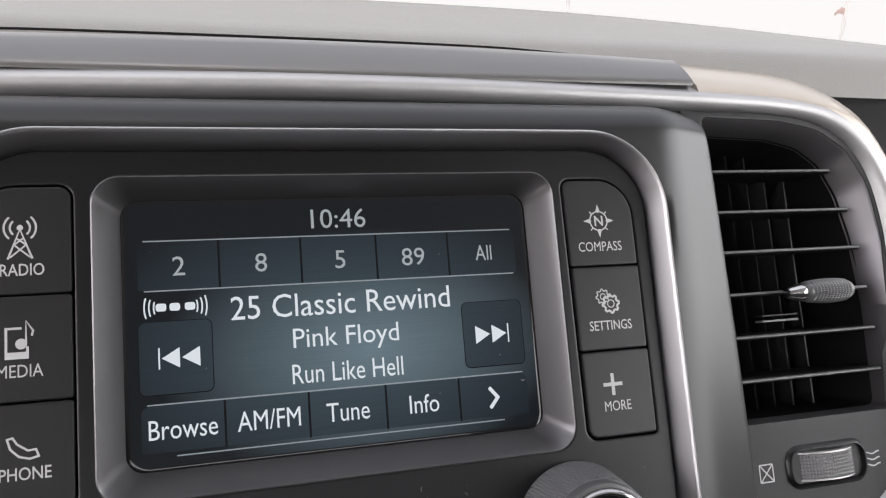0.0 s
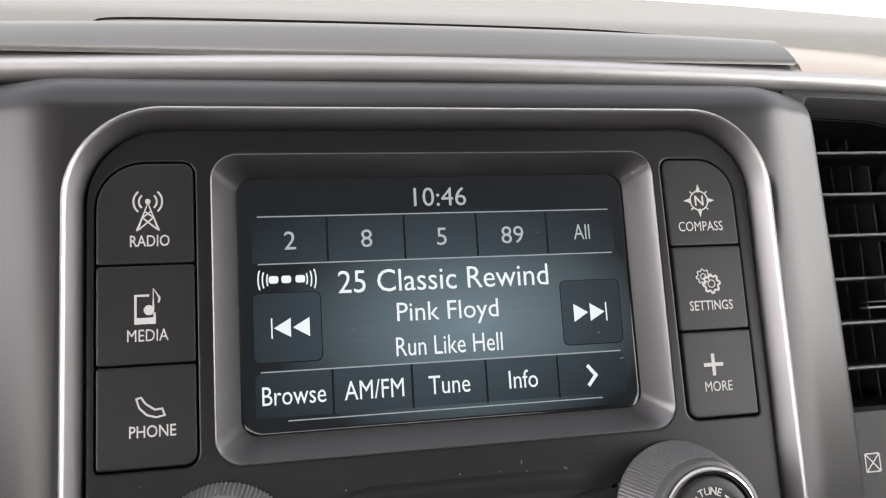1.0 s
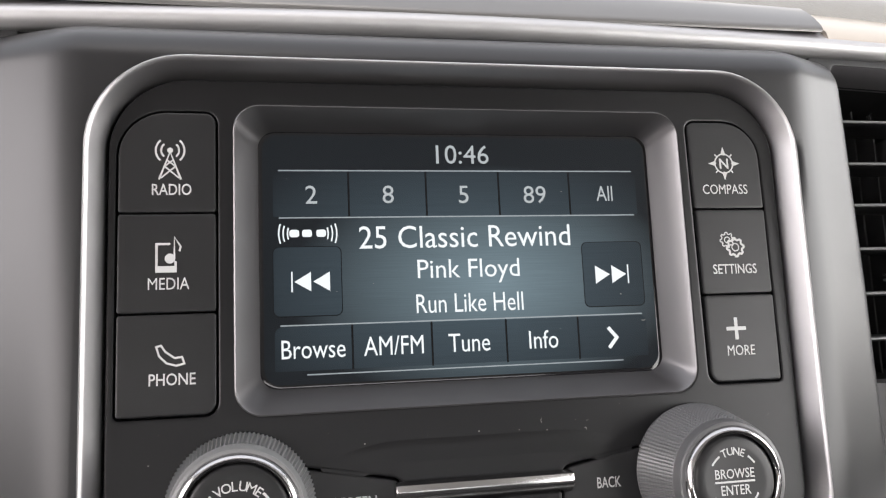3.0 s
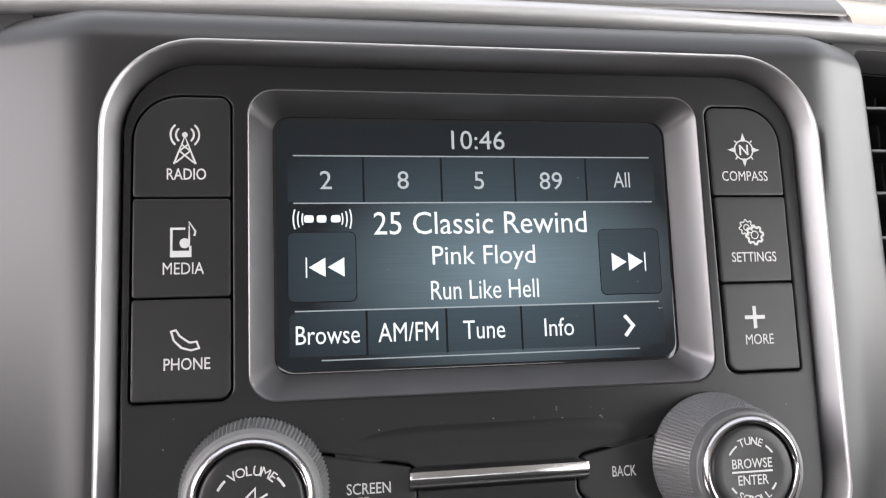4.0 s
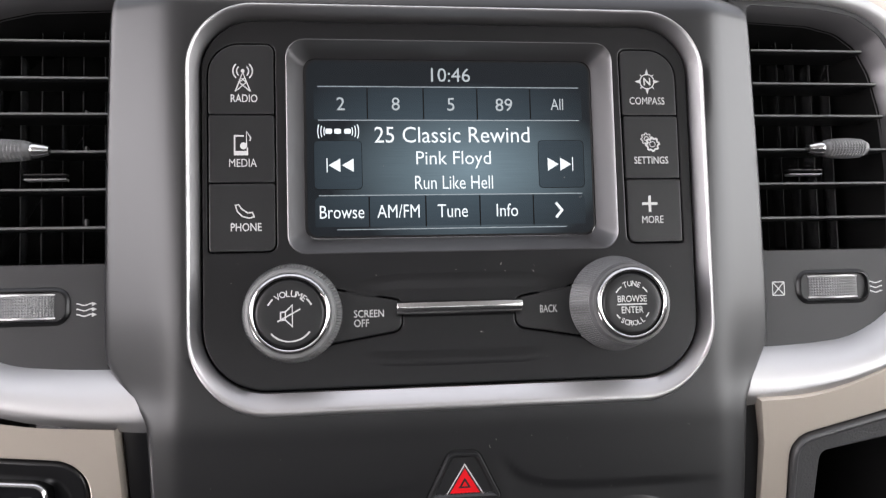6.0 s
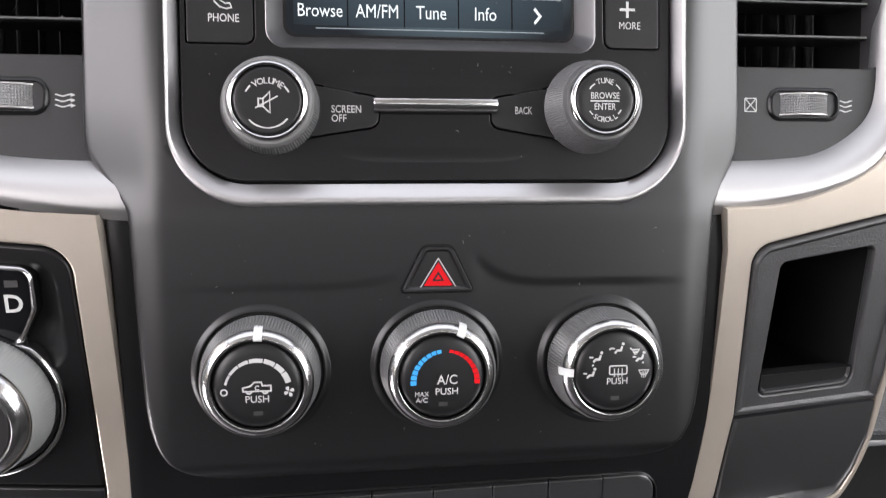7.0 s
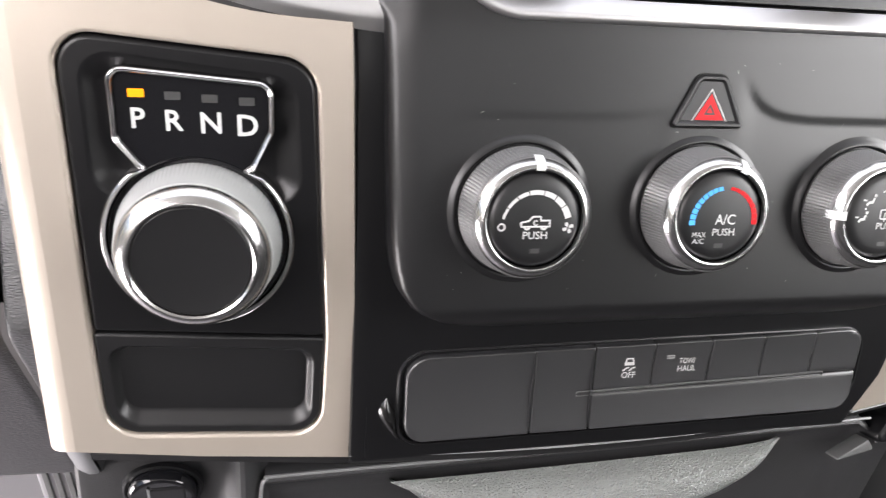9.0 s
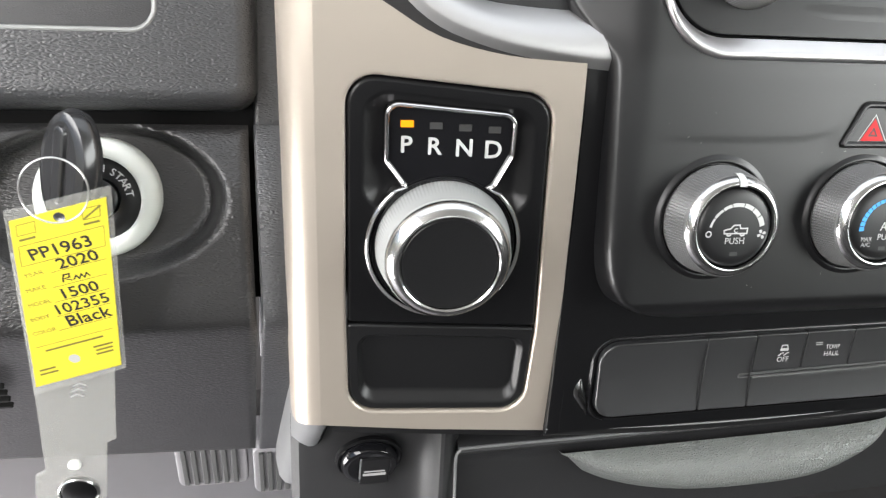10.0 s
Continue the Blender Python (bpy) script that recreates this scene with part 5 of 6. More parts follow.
def build_passenger_panel():
    t = thing("champagne_panel", FB, "champagne metallic panel round the storage pocket", "dashboard panel", kind="structure", o=(40, 0, -152))
    well = rpoly([(4.0, -77.5, 0), (-0.6, -128, 6), (3.4, -137.2, 6), (31, -135.4, 30), (55, -131.4, 20), (68.5, -125.4, 8), (74.5, -113, 20), (79, -95, 30), (79.6, -72, 20), (83.4, 22, 10), (1.0, 3.4, 10)], 8)
    top = spline([(-14.5, 0, 20.6), (8, 0, 21.6), (28, 0, 26.2), (50, 0, 35.6), (62, 0, 47), (74, 0, 66)], 5)
    side = spline([(93, 0, 60), (88.5, 0, 0), (83.4, 0, -62), (80.9, 0, -95), (76.3, 0, -113.6), (70.0, 0, -127.2), (61.4, 0, -137.6)], 5)
    inner = spline([(-30, 0, -153), (-20, 0, -141), (-15, 0, -126), (-10.4, 0, -86), (-10.4, 0, -40), (-11.4, 0, 2)], 5)
    outer = [(v.x, v.z) for v in top + side + inner]
    bm = bmesh.new()
    fill(bm, [at(outer, 0), at(inset(well, -1.0), 0)])
    loft(bm, [at(inset(well, -1.0), 0), at(inset(well, -0.4), 0.3), at(well, 1.2), at(well, 6)])
    loft(bm, [at(outer, 0), at(inset(outer, -0.5), 0.8), at(inset(outer, -0.5), 8)])
    bmesh.ops.remove_doubles(bm, verts=bm.verts, dist=0.02)
    part("panel", bm, TAN, t, sharp=40)
    bm = bmesh.new()
    loft(bm, [[(x, y, z - 152.0 + (x + 25) * 0.155) for y, z in ((3, 1.5), (0.4, -0.6), (0.6, -2.0), (3, -5.5), (12, -12), (26, -22), (40, -36))] for x in np.linspace(-30, 61.5, 16)], closed=False, cap0=True, cap1=True)
    part("lower_lip", bm, BUTTON, t, "black lip under the panel")
    # a grey strip stands in for the highlight on this lip's edge
    bm = bmesh.new()
    loft(bm, [[(x, y, z - 152.0 + (x + 25) * 0.155) for y, z in ((1.2, -0.1), (0.2, -0.5), (-0.1, -0.9), (0.2, -1.3), (1.2, -1.6))] for x in np.linspace(-25, 61, 16)], closed=False)
    part("lip_edge", bm, SIDE, t, "thin edge of the lip with its highlight painted grey")
    p = thing("storage_pocket", FB, "dark plastic storage pocket with an open bin over a closed lid", "storage bin", o=(36, 0, -137))
    upper = rpoly([(4.3, -79.4, 1), (78.6, -73.8, 1), (79, -60, 8), (82.8, 21.4, 10), (1.5, 2.8, 10)], 8)
    hole = rpoly([(15.2, -70.2, 4), (64.8, -66.4, 6), (63.0, 3.0, 3), (16.6, -4.4, 4)], 8)
    bm = bmesh.new()
    loft(bm, [at(upper, 4), *[[(x, y0 + (y1 - y0) * smooth(-78, -66, z), z) for x, z in inset(upper, d)] for d, y0, y1 in ((0.2, 1.2, -0.9), (0.7, 1.12, -1.7), (1.6, 1.15, -1.9), (2.6, 1.2, -1.2), (3.6, 1.3, 1.0))], at(inset(upper, 4.1), 1.3)])
    fill(bm, [at(inset(upper, 4.1), 1.3), at(inset(hole, -0.7), 1.4)], 0.15)
    loft(bm, [at(inset(hole, -0.7), 1.4), at(inset(hole, -0.2), 1.7), at(inset(hole, 0.2), 2.4), at(inset(hole, 0.5), 5)])
    bmesh.ops.remove_doubles(bm, verts=bm.verts, dist=0.01)
    part("frame", bm, POCKET, p, sharp=50)
    # the bin's walls are blackened in colour to stand for its shade
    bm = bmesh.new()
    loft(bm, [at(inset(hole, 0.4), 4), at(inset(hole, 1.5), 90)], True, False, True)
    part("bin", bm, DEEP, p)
    bm = bmesh.new()
    loft(bm, [at(pts, y) for y, pts in ((8, rpoly([(15.8, -69.6, 3.4), (64.2, -65.8, 5.4), (64.3, -57.0, 0.6), (15.6, -59.2, 0.6)], 6)), (2.6, rpoly([(15.9, -69.5, 3.4), (64.1, -65.7, 5.4), (64.2, -57.0, 0.6), (15.7, -59.2, 0.6)], 6)), (2.0, rpoly([(16.4, -69.1, 3.2), (63.7, -65.3, 5.2), (63.8, -57.2, 0.6), (16.1, -59.4, 0.6)], 6)), (2.2, rpoly([(17.2, -68.2, 2.8), (63.0, -64.6, 4.8), (63.2, -57.4, 0.6), (16.8, -59.6, 0.6)], 6)), (3.6, rpoly([(18.0, -67.4, 2.4), (62.2, -63.8, 4.2), (62.4, -57.6, 0.6), (17.6, -59.8, 0.6)], 6)))], True, False, True)
    part("bin_lip", bm, BUTTON, p)
    lid = rpoly([(4.0, -80.4, 0.6), (-0.2, -128, 6), (3.6, -136.6, 5.6), (31, -134.8, 30), (55, -130.8, 20), (68.0, -125.0, 7.6), (74.0, -112.8, 20), (78.4, -95, 30), (78.8, -74.8, 0.6)], 8)
    field = rpoly([(7.0, -82.0, 0.6), (5.2, -125, 4), (8.4, -129.8, 4), (31, -128.4, 30), (55, -125.6, 20), (66.2, -121.4, 6), (72.4, -111, 18), (77.2, -94.5, 28), (77.8, -75.8, 0.6)], 8)

    def sunk(x, z):
        """How deep the lid's face sinks behind its rim: most at the bottom, nothing at its free corner."""
        return smooth(-82, -114, z) * (1 - 0.85 * smooth(48, 70, x))

    bm = bmesh.new()
    loft(bm, [at(lid, 9), at(inset(lid, 0.2), 0.2), *[[(x, 0.3 + (y - 0.3) * sunk(x, z), z) for x, z in between(inset(lid, 0.6), field, f)] for f, y in ((0, -1.0), (0.07, -1.6), (0.16, -1.6), (0.24, -1.0), (0.36, 0.9), (0.48, 2.9), (0.62, 4.6), (0.78, 5.5), (0.9, 5.9))], [(x, 0.3 + 5.7 * sunk(x, z), z) for x, z in field]], True, False, True)
    part("lid", bm, SWITCH, p, "closed lid with a raised rim", sharp=60)


build_passenger_panel()

# ---- below the stack ----


def build_tray():
    t = thing("lower_console", pose(0, 0.285, 0.9), "dark console with a grey pebbled vinyl pad below the dash", "console", kind="structure", o=(0, 0, -60))
    bm = bmesh.new()
    rows = []
    for x in np.linspace(-164, 178, 58):
        d = 11.5 + (x + 164) * 0.019 - 12 * smooth(150, 160, x)
        rows.append([(x, y, z + d) for y, z in ((30, 9), (-2, 5.5), (-8, 3.6), (-10, 1.6), (-10, -0.6), (-8, -2.2), (-4, -3.2), (2, -14), (26, -70))])
    loft(bm, rows, closed=False, cap0=True, cap1=True)
    part("fascia", bm, GRAIN, t, sharp=50)
    bm = bmesh.new()
    line = spline([(-166, -9, -40), (-166, -10, -8), (-165.6, -10, 8), (-163.5, -10, 12.6), (-158, -10, 13.8), (-100, -10, 14.6), (0, -10, 16), (100, -10, 18.2), (155, -10, 19.6)], 5)
    loops = []
    for k, p in enumerate(line):
        u = (line[min(k + 1, len(line) - 1)] - line[max(k - 1, 0)]).normalized()
        v = Vector((-u.z, 0, u.x))
        loops.append([tuple(p + v * 0.9 * math.cos(a) + Vector((0, 0.9 * math.sin(a), 0))) for a in np.linspace(0, 2 * math.pi, 9)[:-1]])
    loft(bm, loops, True, True, True)
    part("edge_bead", bm, SIDE, t, "thin rounded edge")
    bm = bmesh.new()
    top = spline([(-106, -7, 4.9), (-60, -8, 5.8), (0, -8, 6.8), (60, -8, 8.2), (86, -7, 9.2), (104, -5, 10.4)], 6)
    low = spline([(-106, -7.2, 4.4), (-70, -12, -11), (-22, -15, -18.5), (40, -15, -17.5), (80, -11, -7), (104, -5.2, 9.8)], 6)
    rows = []
    for p, r in zip(top, low):
        rows.append([tuple(p.lerp(r, f) + Vector((0, -7 * math.sin(math.pi * f) * min(1, (r - p).length / 20), 0))) for f in (0, 0.1, 0.3, 0.5, 0.7, 0.88, 1)] + [(r.x, r.y + 14, r.z - 8 * min(1, (r - p).length / 10))])
    loft(bm, rows, closed=False)
    part("pad", bm, PEBBLE, t, "grey pebbled pad", sharp=70)
    bm = bmesh.new()
    slab(bm, rpoly([(127.5, -2.1, 0.8), (151, 9.7, 1.5), (155.2, 3.5, 1.5)], 4), -15, -6, 0.9)
    part("pad_end", bm, GRIP, t)
    s = thing("power_outlet", pose(-0.2095, 0.286, 0.905, 30), "black power outlet with a hinged cap", "power outlet")
    bm = bmesh.new()
    loft(bm, [[(x, y, z) for x, y in ((-40, 14), (-36, 4), (-32, 3), (14, 3), (22, 2.2), (27, 0), (31, -4), (33.5, -10), (35, -15), (37, -15.5), (40, -14), (47, -4), (47, 14))] for z in (-44, -20, 0, 22)], closed=False)
    bm.transform(Matrix.Translation((0, 2.5, 0)) @ Matrix.Rotation(radians(-20), 4, "X"))
    part("plate", bm, GRAIN, s)
    bm = bmesh.new()
    lathe(bm, [(15.0, 3.5), (15.4, 1.8), (16.4, 1.4), (17.4, 2.0), (17.6, 4)], 56, cap=False)
    part("rim", bm, BLACK, s)
    bm = bmesh.new()
    lathe(bm, [(0.01, -3.0), (11, -3.0), (12.6, -3.3), (13.8, -2.9), (14.6, -1.6), (14.9, 0.6), (14.9, 5)], 56)
    cap = part("cap", bm, GLOSS, s)
    bm = bmesh.new()
    slab(bm, rrect(-5.2, -14.6, 10.6, 8.0, 1.6), -3.7, 2, 0.9)
    part("flap", bm, BUTTON, cap)
    bm = bmesh.new()
    flat(bm, rrect(-3.5, -6.4, 8.5, -4.2, 0.3), -3.8)
    flat(bm, rrect(-3.0, -3.2, 8.0, -2.0, 0.3), -3.8)
    part("printed_bar", bm, WHITE, cap)
    bm = bmesh.new()
    flat(bm, [(-5.6, -9), (-4.6, -9), (-4.6, 9), (-5.6, 9)], -3.8)
    part("hinge_line", bm, SIDE, cap)
    # latch hardware at the passenger end
    h = thing("console_latch", pose(0.1665, 0.272, 0.9155), "black plastic console latch with a lever", "latch")
    bm = bmesh.new()
    slab(bm, rpoly([(-17, -9, 5), (12, -7, 5), (20, 4, 4), (12, 8.5, 4), (-6, 6, 5)], 6), -4, 14, 3)
    part("body", bm, BLACK, h)
    bm = bmesh.new()
    slab(bm, rpoly([(0, -0.8, 1.6), (17, 2.6, 1.6), (17.6, 5.6, 1.6), (1, 2.6, 1.6)], 5), -10, -1, 1.4)
    part("lever", bm, BUTTON, h)
    bm = bmesh.new()
    lathe(bm, [(0.01, -7.4), (3.0, -7.2), (4.4, -6.0), (4.8, -1)], 24, (4.0, 6.4))
    part("bolt", bm, BUTTON, h)
    bm = bmesh.new()
    slab(bm, rpoly([(-2, -6.4, 1.2), (9, -2.6, 1.2), (9, -5.2, 1.2), (0, -8.2, 1.2)], 4), -7, -1, 0.8)
    part("catch", bm, BUTTON, h)


build_tray()


def build_glovebox():
    t = thing("passenger_dash", pose(0.45, 0.33, 0.95), "black grained lower dash on the passenger side, footwell shade painted on its door", "dashboard", kind="structure", o=(0, 0, -120))
    bm = bmesh.new()
    slab(bm, rrect(-222, 22, 320, 150, 8), -40, 40, 6)
    part("upper_pad", bm, LEATHER, t)
    bm = bmesh.new()
    slab(bm, rrect(-222, 17.5, 320, 21.5, 1.5), -32, 40, 1.2)
    part("ledge", bm, SIDE, t, "pale ledge over the glovebox")
    # door coloured near-black to stand for the shade in the footwell
    bm = bmesh.new()
    slab(bm, rrect(-264, -120, 320, 16, 10), -20, 40, 6)
    part("glovebox_door", bm, DEEP, t)


build_glovebox()

# ---- driver side: knee panel, ignition, key ----
FK = pose(0, 0.28, 0)


def knee_depth(z):
    """The knee panel leans towards the seat down to a soft crease, then tucks away under itself."""
    d = z - 988
    u = z - 1048
    return -22 - 0.5725 * d + 0.6525 * math.hypot(d, 4) + 0.25 * (u + math.hypot(u, 6))


def knee_end(z):
    return float(np.interp(z, [859, 988, 1079], [-272.6, -263.5, -265.5]))


def build_knee():
    t = thing("knee_panel", FK, "black leather grained knee panel under the steering column", "dashboard panel", kind="structure", o=(-370, 0, 922))
    bm = bmesh.new()
    pocket = rpoly([(-470, 1119.5, 6), (-304, 1120.6, 9), (-304, 1180, 6), (-470, 1180, 6)], 6)
    outer = rpoly([(-560, 1083.6, 10), (-260.6, 1085.4, 12), (-258, 1240, 10), (-560, 1240, 10)], 8)
    fill(bm, [at(inset(outer, 9), -10), at(inset(pocket, -1.5), -10)])
    loft(bm, [at(inset(outer, 9), -10), at(inset(outer, 6), -9.4), at(inset(outer, 3), -7.4), at(inset(outer, 1), -3.6), at(outer, 1), at(outer, 12)])
    loft(bm, [at(inset(pocket, -1.5), -10), at(inset(pocket, -0.4), -9.3), at(pocket, -7.5), at(inset(pocket, 1), 20)])
    bmesh.ops.remove_doubles(bm, verts=bm.verts, dist=1e-3)
    part("upper_pad", bm, LEATHER, t, sharp=50)
    bm = bmesh.new()
    slab(bm, inset(pocket, -3), 3, 16, 0.4)
    part("pocket_back", bm, GRAIN, t)
    # a pale strip imitates the highlight on the leather's rounded edge
    bm = bmesh.new()
    loft(bm, [at(inset(pocket, -2.6), -9.9), at(inset(pocket, -1.9), -10.5), at(inset(pocket, -1.0), -10.3), at(inset(pocket, -0.3), -9.0)])
    part("pocket_rim", bm, GRIP_PALE, t, "pocket rim with its edge highlight painted pale")
    # lower panel with a dish round the lock
    heights = [*np.linspace(1079, 1000, 56), *np.linspace(998.5, 977, 16), *np.linspace(974, 859, 40)]
    bm = bmesh.new()
    rows = []
    for z in heights:
        row = []
        end = knee_end(z)
        for x in np.linspace(-560, end, 150):
            v = z + 0.08 * max(0.0, -272 - x) * smooth(985, 859, z)
            r = math.hypot((x + 330) / 1.6, z - 1046)
            y, f = knee_depth(v), smooth(35, 28.5, r)
            y += (max(y, 3 + 0.25 * (z - 1046)) - y) * f
            e = min(x + 560, end - x, 1079 - z, (z - 859) * 1.5)
            row.append((x, y + 3 * (1 - smooth(0, 4, e)) ** 2, v))
        rows.append(row)
    loft(bm, rows, closed=False)
    part("lower_panel", bm, KNEE, t, sharp=60)
    bm = bmesh.new()
    slab(bm, rrect(-262.6, 1078, -246, 1240, 2), 3.4, 40, 2)
    part("upper_post", bm, LEATHER, t)
    bm = bmesh.new()
    loft(bm, [[(knee_end(z) + dx, knee_depth(z) + dy, z) for dx, dy in ((2.4, 14), (2.4, 3.0), (3.0, 1.8), (4.2, 1.2), (12, 1.2), (36, 1.2))] for z in heights], closed=False)
    part("side_post", bm, LEATHER, t)
    bm = bmesh.new()
    slab(bm, rrect(-600, 992, -200, 1240, 2), 22, 30, 1)
    part("backing", bm, DEEP, t)
    for k in range(4):
        bm = bmesh.new()
        slab(bm, rrect(-460, -1.2, -380 - 1.2 * k, 1.2, 0.9), -0.6, 2, 0.3)
        z = 957 - 5.6 * k
        bm.transform(Matrix.Translation((0, knee_depth(z + 8), z)) @ Matrix.Rotation(radians(50.8), 4, "X"))
        part("speaker_slot", bm, DEEP, t)


build_knee()


def build_ignition():
    c = (-331.5, 1046)
    t = thing("ignition_switch", FK, "ignition lock with a pale ring and white lettering", "ignition switch", o=(c[0], 0, c[1]))
    bm = bmesh.new()
    lathe(bm, [(18.6, 4), (18.8, -6.0), (19.4, -7.2), (21, -8.0), (24.2, -7.6), (26.2, -6.0), (27.0, -3), (27.1, 24)], 80, c, cap=False)
    part("ring", bm, RINGW, t, "pale green-grey ring", sharp=50)
    bm = bmesh.new()
    lathe(bm, [(9.2, -2), (9.8, -4.4), (10.6, -4.8), (17.8, -3.4), (18.7, -2.4), (18.7, 5)], 64, c, cap=False)
    part("collar", bm, BUTTON, t)
    bm = bmesh.new()
    lathe(bm, [(0.01, -6.5), (7.6, -6.5), (8.8, -5.6), (9.1, 0)], 48, c)
    part("barrel", bm, BLACK, t)
    write_arc("START", t, WHITE, c, 14.0, 58, -12.2, 3.4, -5.1)
    write_arc("N", t, WHITE, c, 14.0, 80, 0, 3.2, -5.1)


build_ignition()

FG = pose(-0.33, 0.21, 1.05, 22)


def build_key():
    t = thing("car_key", FK @ pose(-0.3315, 0, 1.046, 0, 0, 0), "black car key standing in the ignition", "key", o=(0, -40, 0))
    head = [(13.5 * math.cos(a), 3 + 22 * math.sin(a)) for a in np.linspace(0, 2 * math.pi, 41)[:-1]]
    bm = bmesh.new()
    slab(bm, head, -5.0, 0, 4.2)
    b2 = bmesh.new()
    slab(b2, head, -5.0, 0, 4.2)
    me = bpy.data.meshes.new("half")
    b2.transform(Matrix.Diagonal((1, -1, 1, 1)))
    b2.to_mesh(me)
    b2.free()
    bm.from_mesh(me)
    turn = Matrix.Translation((-3, -34, 12)) @ Matrix.Scale(1.12, 4) @ Matrix.Rotation(radians(-40), 4, "Z") @ Matrix.Rotation(radians(12), 4, "Y")
    bm.transform(turn)
    part("head", bm, KEYCASE, t)
    bm = bmesh.new()
    slab(bm, rrect(-3.2, -10, 3.2, 19, 3), -6.4, -3.6, 1.4)
    bm.transform(turn)
    part("grip_ridge", bm, KEYCASE, t)
    bm = bmesh.new()
    slab(bm, rrect(-4.2, -1.4, 4.2, 1.4, 0.3), -30, 4, 0.3)
    part("blade", bm, STEEL, t)
    r = thing("key_ring", FG, "thin steel key ring through the key and tag", "key ring", o=(0, 0, 8))
    bm = bmesh.new()
    loops = []
    for i in range(48):
        a = 2 * math.pi * i / 48
        d = Vector((math.cos(a), 0, math.sin(a)))
        ctr = Vector((0.0, -3, 8)) + d * 11.5 + Vector((0, 3.0 * math.sin(a), 0))
        loops.append([tuple(ctr + d * 0.36 * math.cos(b * math.pi / 4) + Vector((0, 0.36 * math.sin(b * math.pi / 4), 0))) for b in range(8)])
    loft(bm, loops + [loops[0]])
    part("wire", bm, STEEL, r)
    # the tag in its sleeve
    g = thing("key_tag", FG, "yellow handwritten key tag in a clear sleeve", "key tag", o=(0, 0, 4))

    def tg(u, v):
        """Tag coordinates: u across from its left edge, v down from its top."""
        return (-18 + u * 0.962 - v * 0.056, -6.0 + u * 0.268 - v * 0.985)

    card = [tg(0, 0), tg(35.6, 0), tg(35.6, 80), tg(0, 80)]
    hole = [(tg(18, 3.4)[0] + 2.1 * math.cos(a), tg(18, 3.4)[1] + 2.1 * math.sin(a)) for a in np.linspace(0, 2 * math.pi, 17)[:-1]]
    bm = bmesh.new()
    panel(bm, card, [hole], 0, 0.35, 0.05)
    face = part("card", bm, PAPER, g, "yellow card")
    bm = bmesh.new()
    panel(bm, [tg(-1.6, -4.4), tg(37.6, -4.0), tg(37.4, 82.6), tg(-1.6, 84.5)], [inset(hole, 0.3)], 0.5, 0.5, 0.05)
    part("sleeve", bm, SLEEVE, g, "clear vinyl sleeve")
    ang = -math.degrees(math.atan2(0.268, 0.962))
    q = -0.08

    def hand(text, u0, v0, u1, h, mat=INKED):
        p = tg((u0 + u1) / 2, v0)
        w = (u1 - u0)
        WRITING.append((face, mat, "handwriting", q, [(text, (p[0] - w / 2, p[1] - h / 2, p[0] + w / 2, p[1] + h / 2), -ang)]))

    hand("PP1963", 5.5, 16.3, 28.5, 5.2)
    hand("2020", 15, 23.2, 30.5, 4.8)
    hand("1500", 15.5, 37.2, 29.5, 4.8)
    hand("102355", 12.5, 44.0, 33, 4.8)
    hand("Black", 16, 50.8, 33.6, 5.4)
    for text, v, u1 in (("YEAR", 27.2, 9.6), ("MAKE", 34.2, 9.6), ("MODEL", 41.2, 11), ("BODY", 48.2, 9.6), ("COLOR", 55.2, 11.4)):
        hand(text, 2.2, v - 2.4, u1, 1.7, FAINT)
    bm = bmesh.new()
    for v in (27.0, 34.0, 41.0, 48.0, 55.0):
        stroke(bm, [tg(12.5, v - 0.8), tg(33.6, v - 0.8)], 0.22, q)
    stroke(bm, [tg(2, 11.5), tg(33.8, 11.5), tg(33.8, 20.4), tg(2, 20.4)], 0.25, q, closed=True)
    stroke(bm, [tg(2.2, 2.4), tg(9, 2.4), tg(9, 7.0), tg(2.2, 7.0)], 0.25, q, closed=True)
    stroke(bm, [tg(26.5, 2.4), tg(33.0, 2.4), tg(33.0, 7.0), tg(26.5, 7.0)], 0.25, q, closed=True)
    stroke(bm, [tg(27, 6.6), tg(33.4, 2.6)], 0.7, q - 0.02)
    stroke(bm, [tg(2, 59.8), tg(33.6, 59.8)], 0.22, q)
    for u0, v, u1 in ((6, 62.6, 29.5), (25, 67.0, 33), (26, 69.0, 33), (26, 71, 33), (2.5, 72, 9), (2.5, 74.2, 10), (2.6, 9.0, 8.6), (26.6, 9.0, 32.6)):
        stroke(bm, [tg(u0, v), tg(u1, v)], 0.9, q)
    part("form_print", bm, FAINT, face)
    bm = bmesh.new()  # a marked-over word, as plain strokes
    stroke(bm, [tg(16.5, 32.0), tg(16.8, 28.6), tg(19, 28.6), tg(19, 30.2), tg(17.2, 30.4), tg(20, 32.0)], 0.6, q - 0.02)
    stroke(bm, [tg(20.6, 32), tg(21.6, 30.2), tg(22.8, 32), tg(23.6, 30.2), tg(24.8, 32), tg(25.6, 30.2), tg(27, 32)], 0.6, q - 0.02)
    part("handwriting", bm, INKED, face)
    bm = bmesh.new()
    loft(bm, [at(circle(tg(17, 70.2)[0], tg(17, 70.2)[1], r, 18), q - 0.03) for r in (2.2, 0.05)])
    part("punch_hole", bm, WHITE, face)
    # long clear backing plate
    p = thing("key_holder", FG, "long clear plastic key holder with a magnet button", "key holder", o=(-10, 0, -30))
    pts = [(-21.5, -22), (-24.2, -80), (-28.6, -138), (-33.4, -140.5), (-37.5, -168), (-6.5, -168), (-0.6, -122.4), (3.4, -120.6), (8.2, -78), (12, -22)]
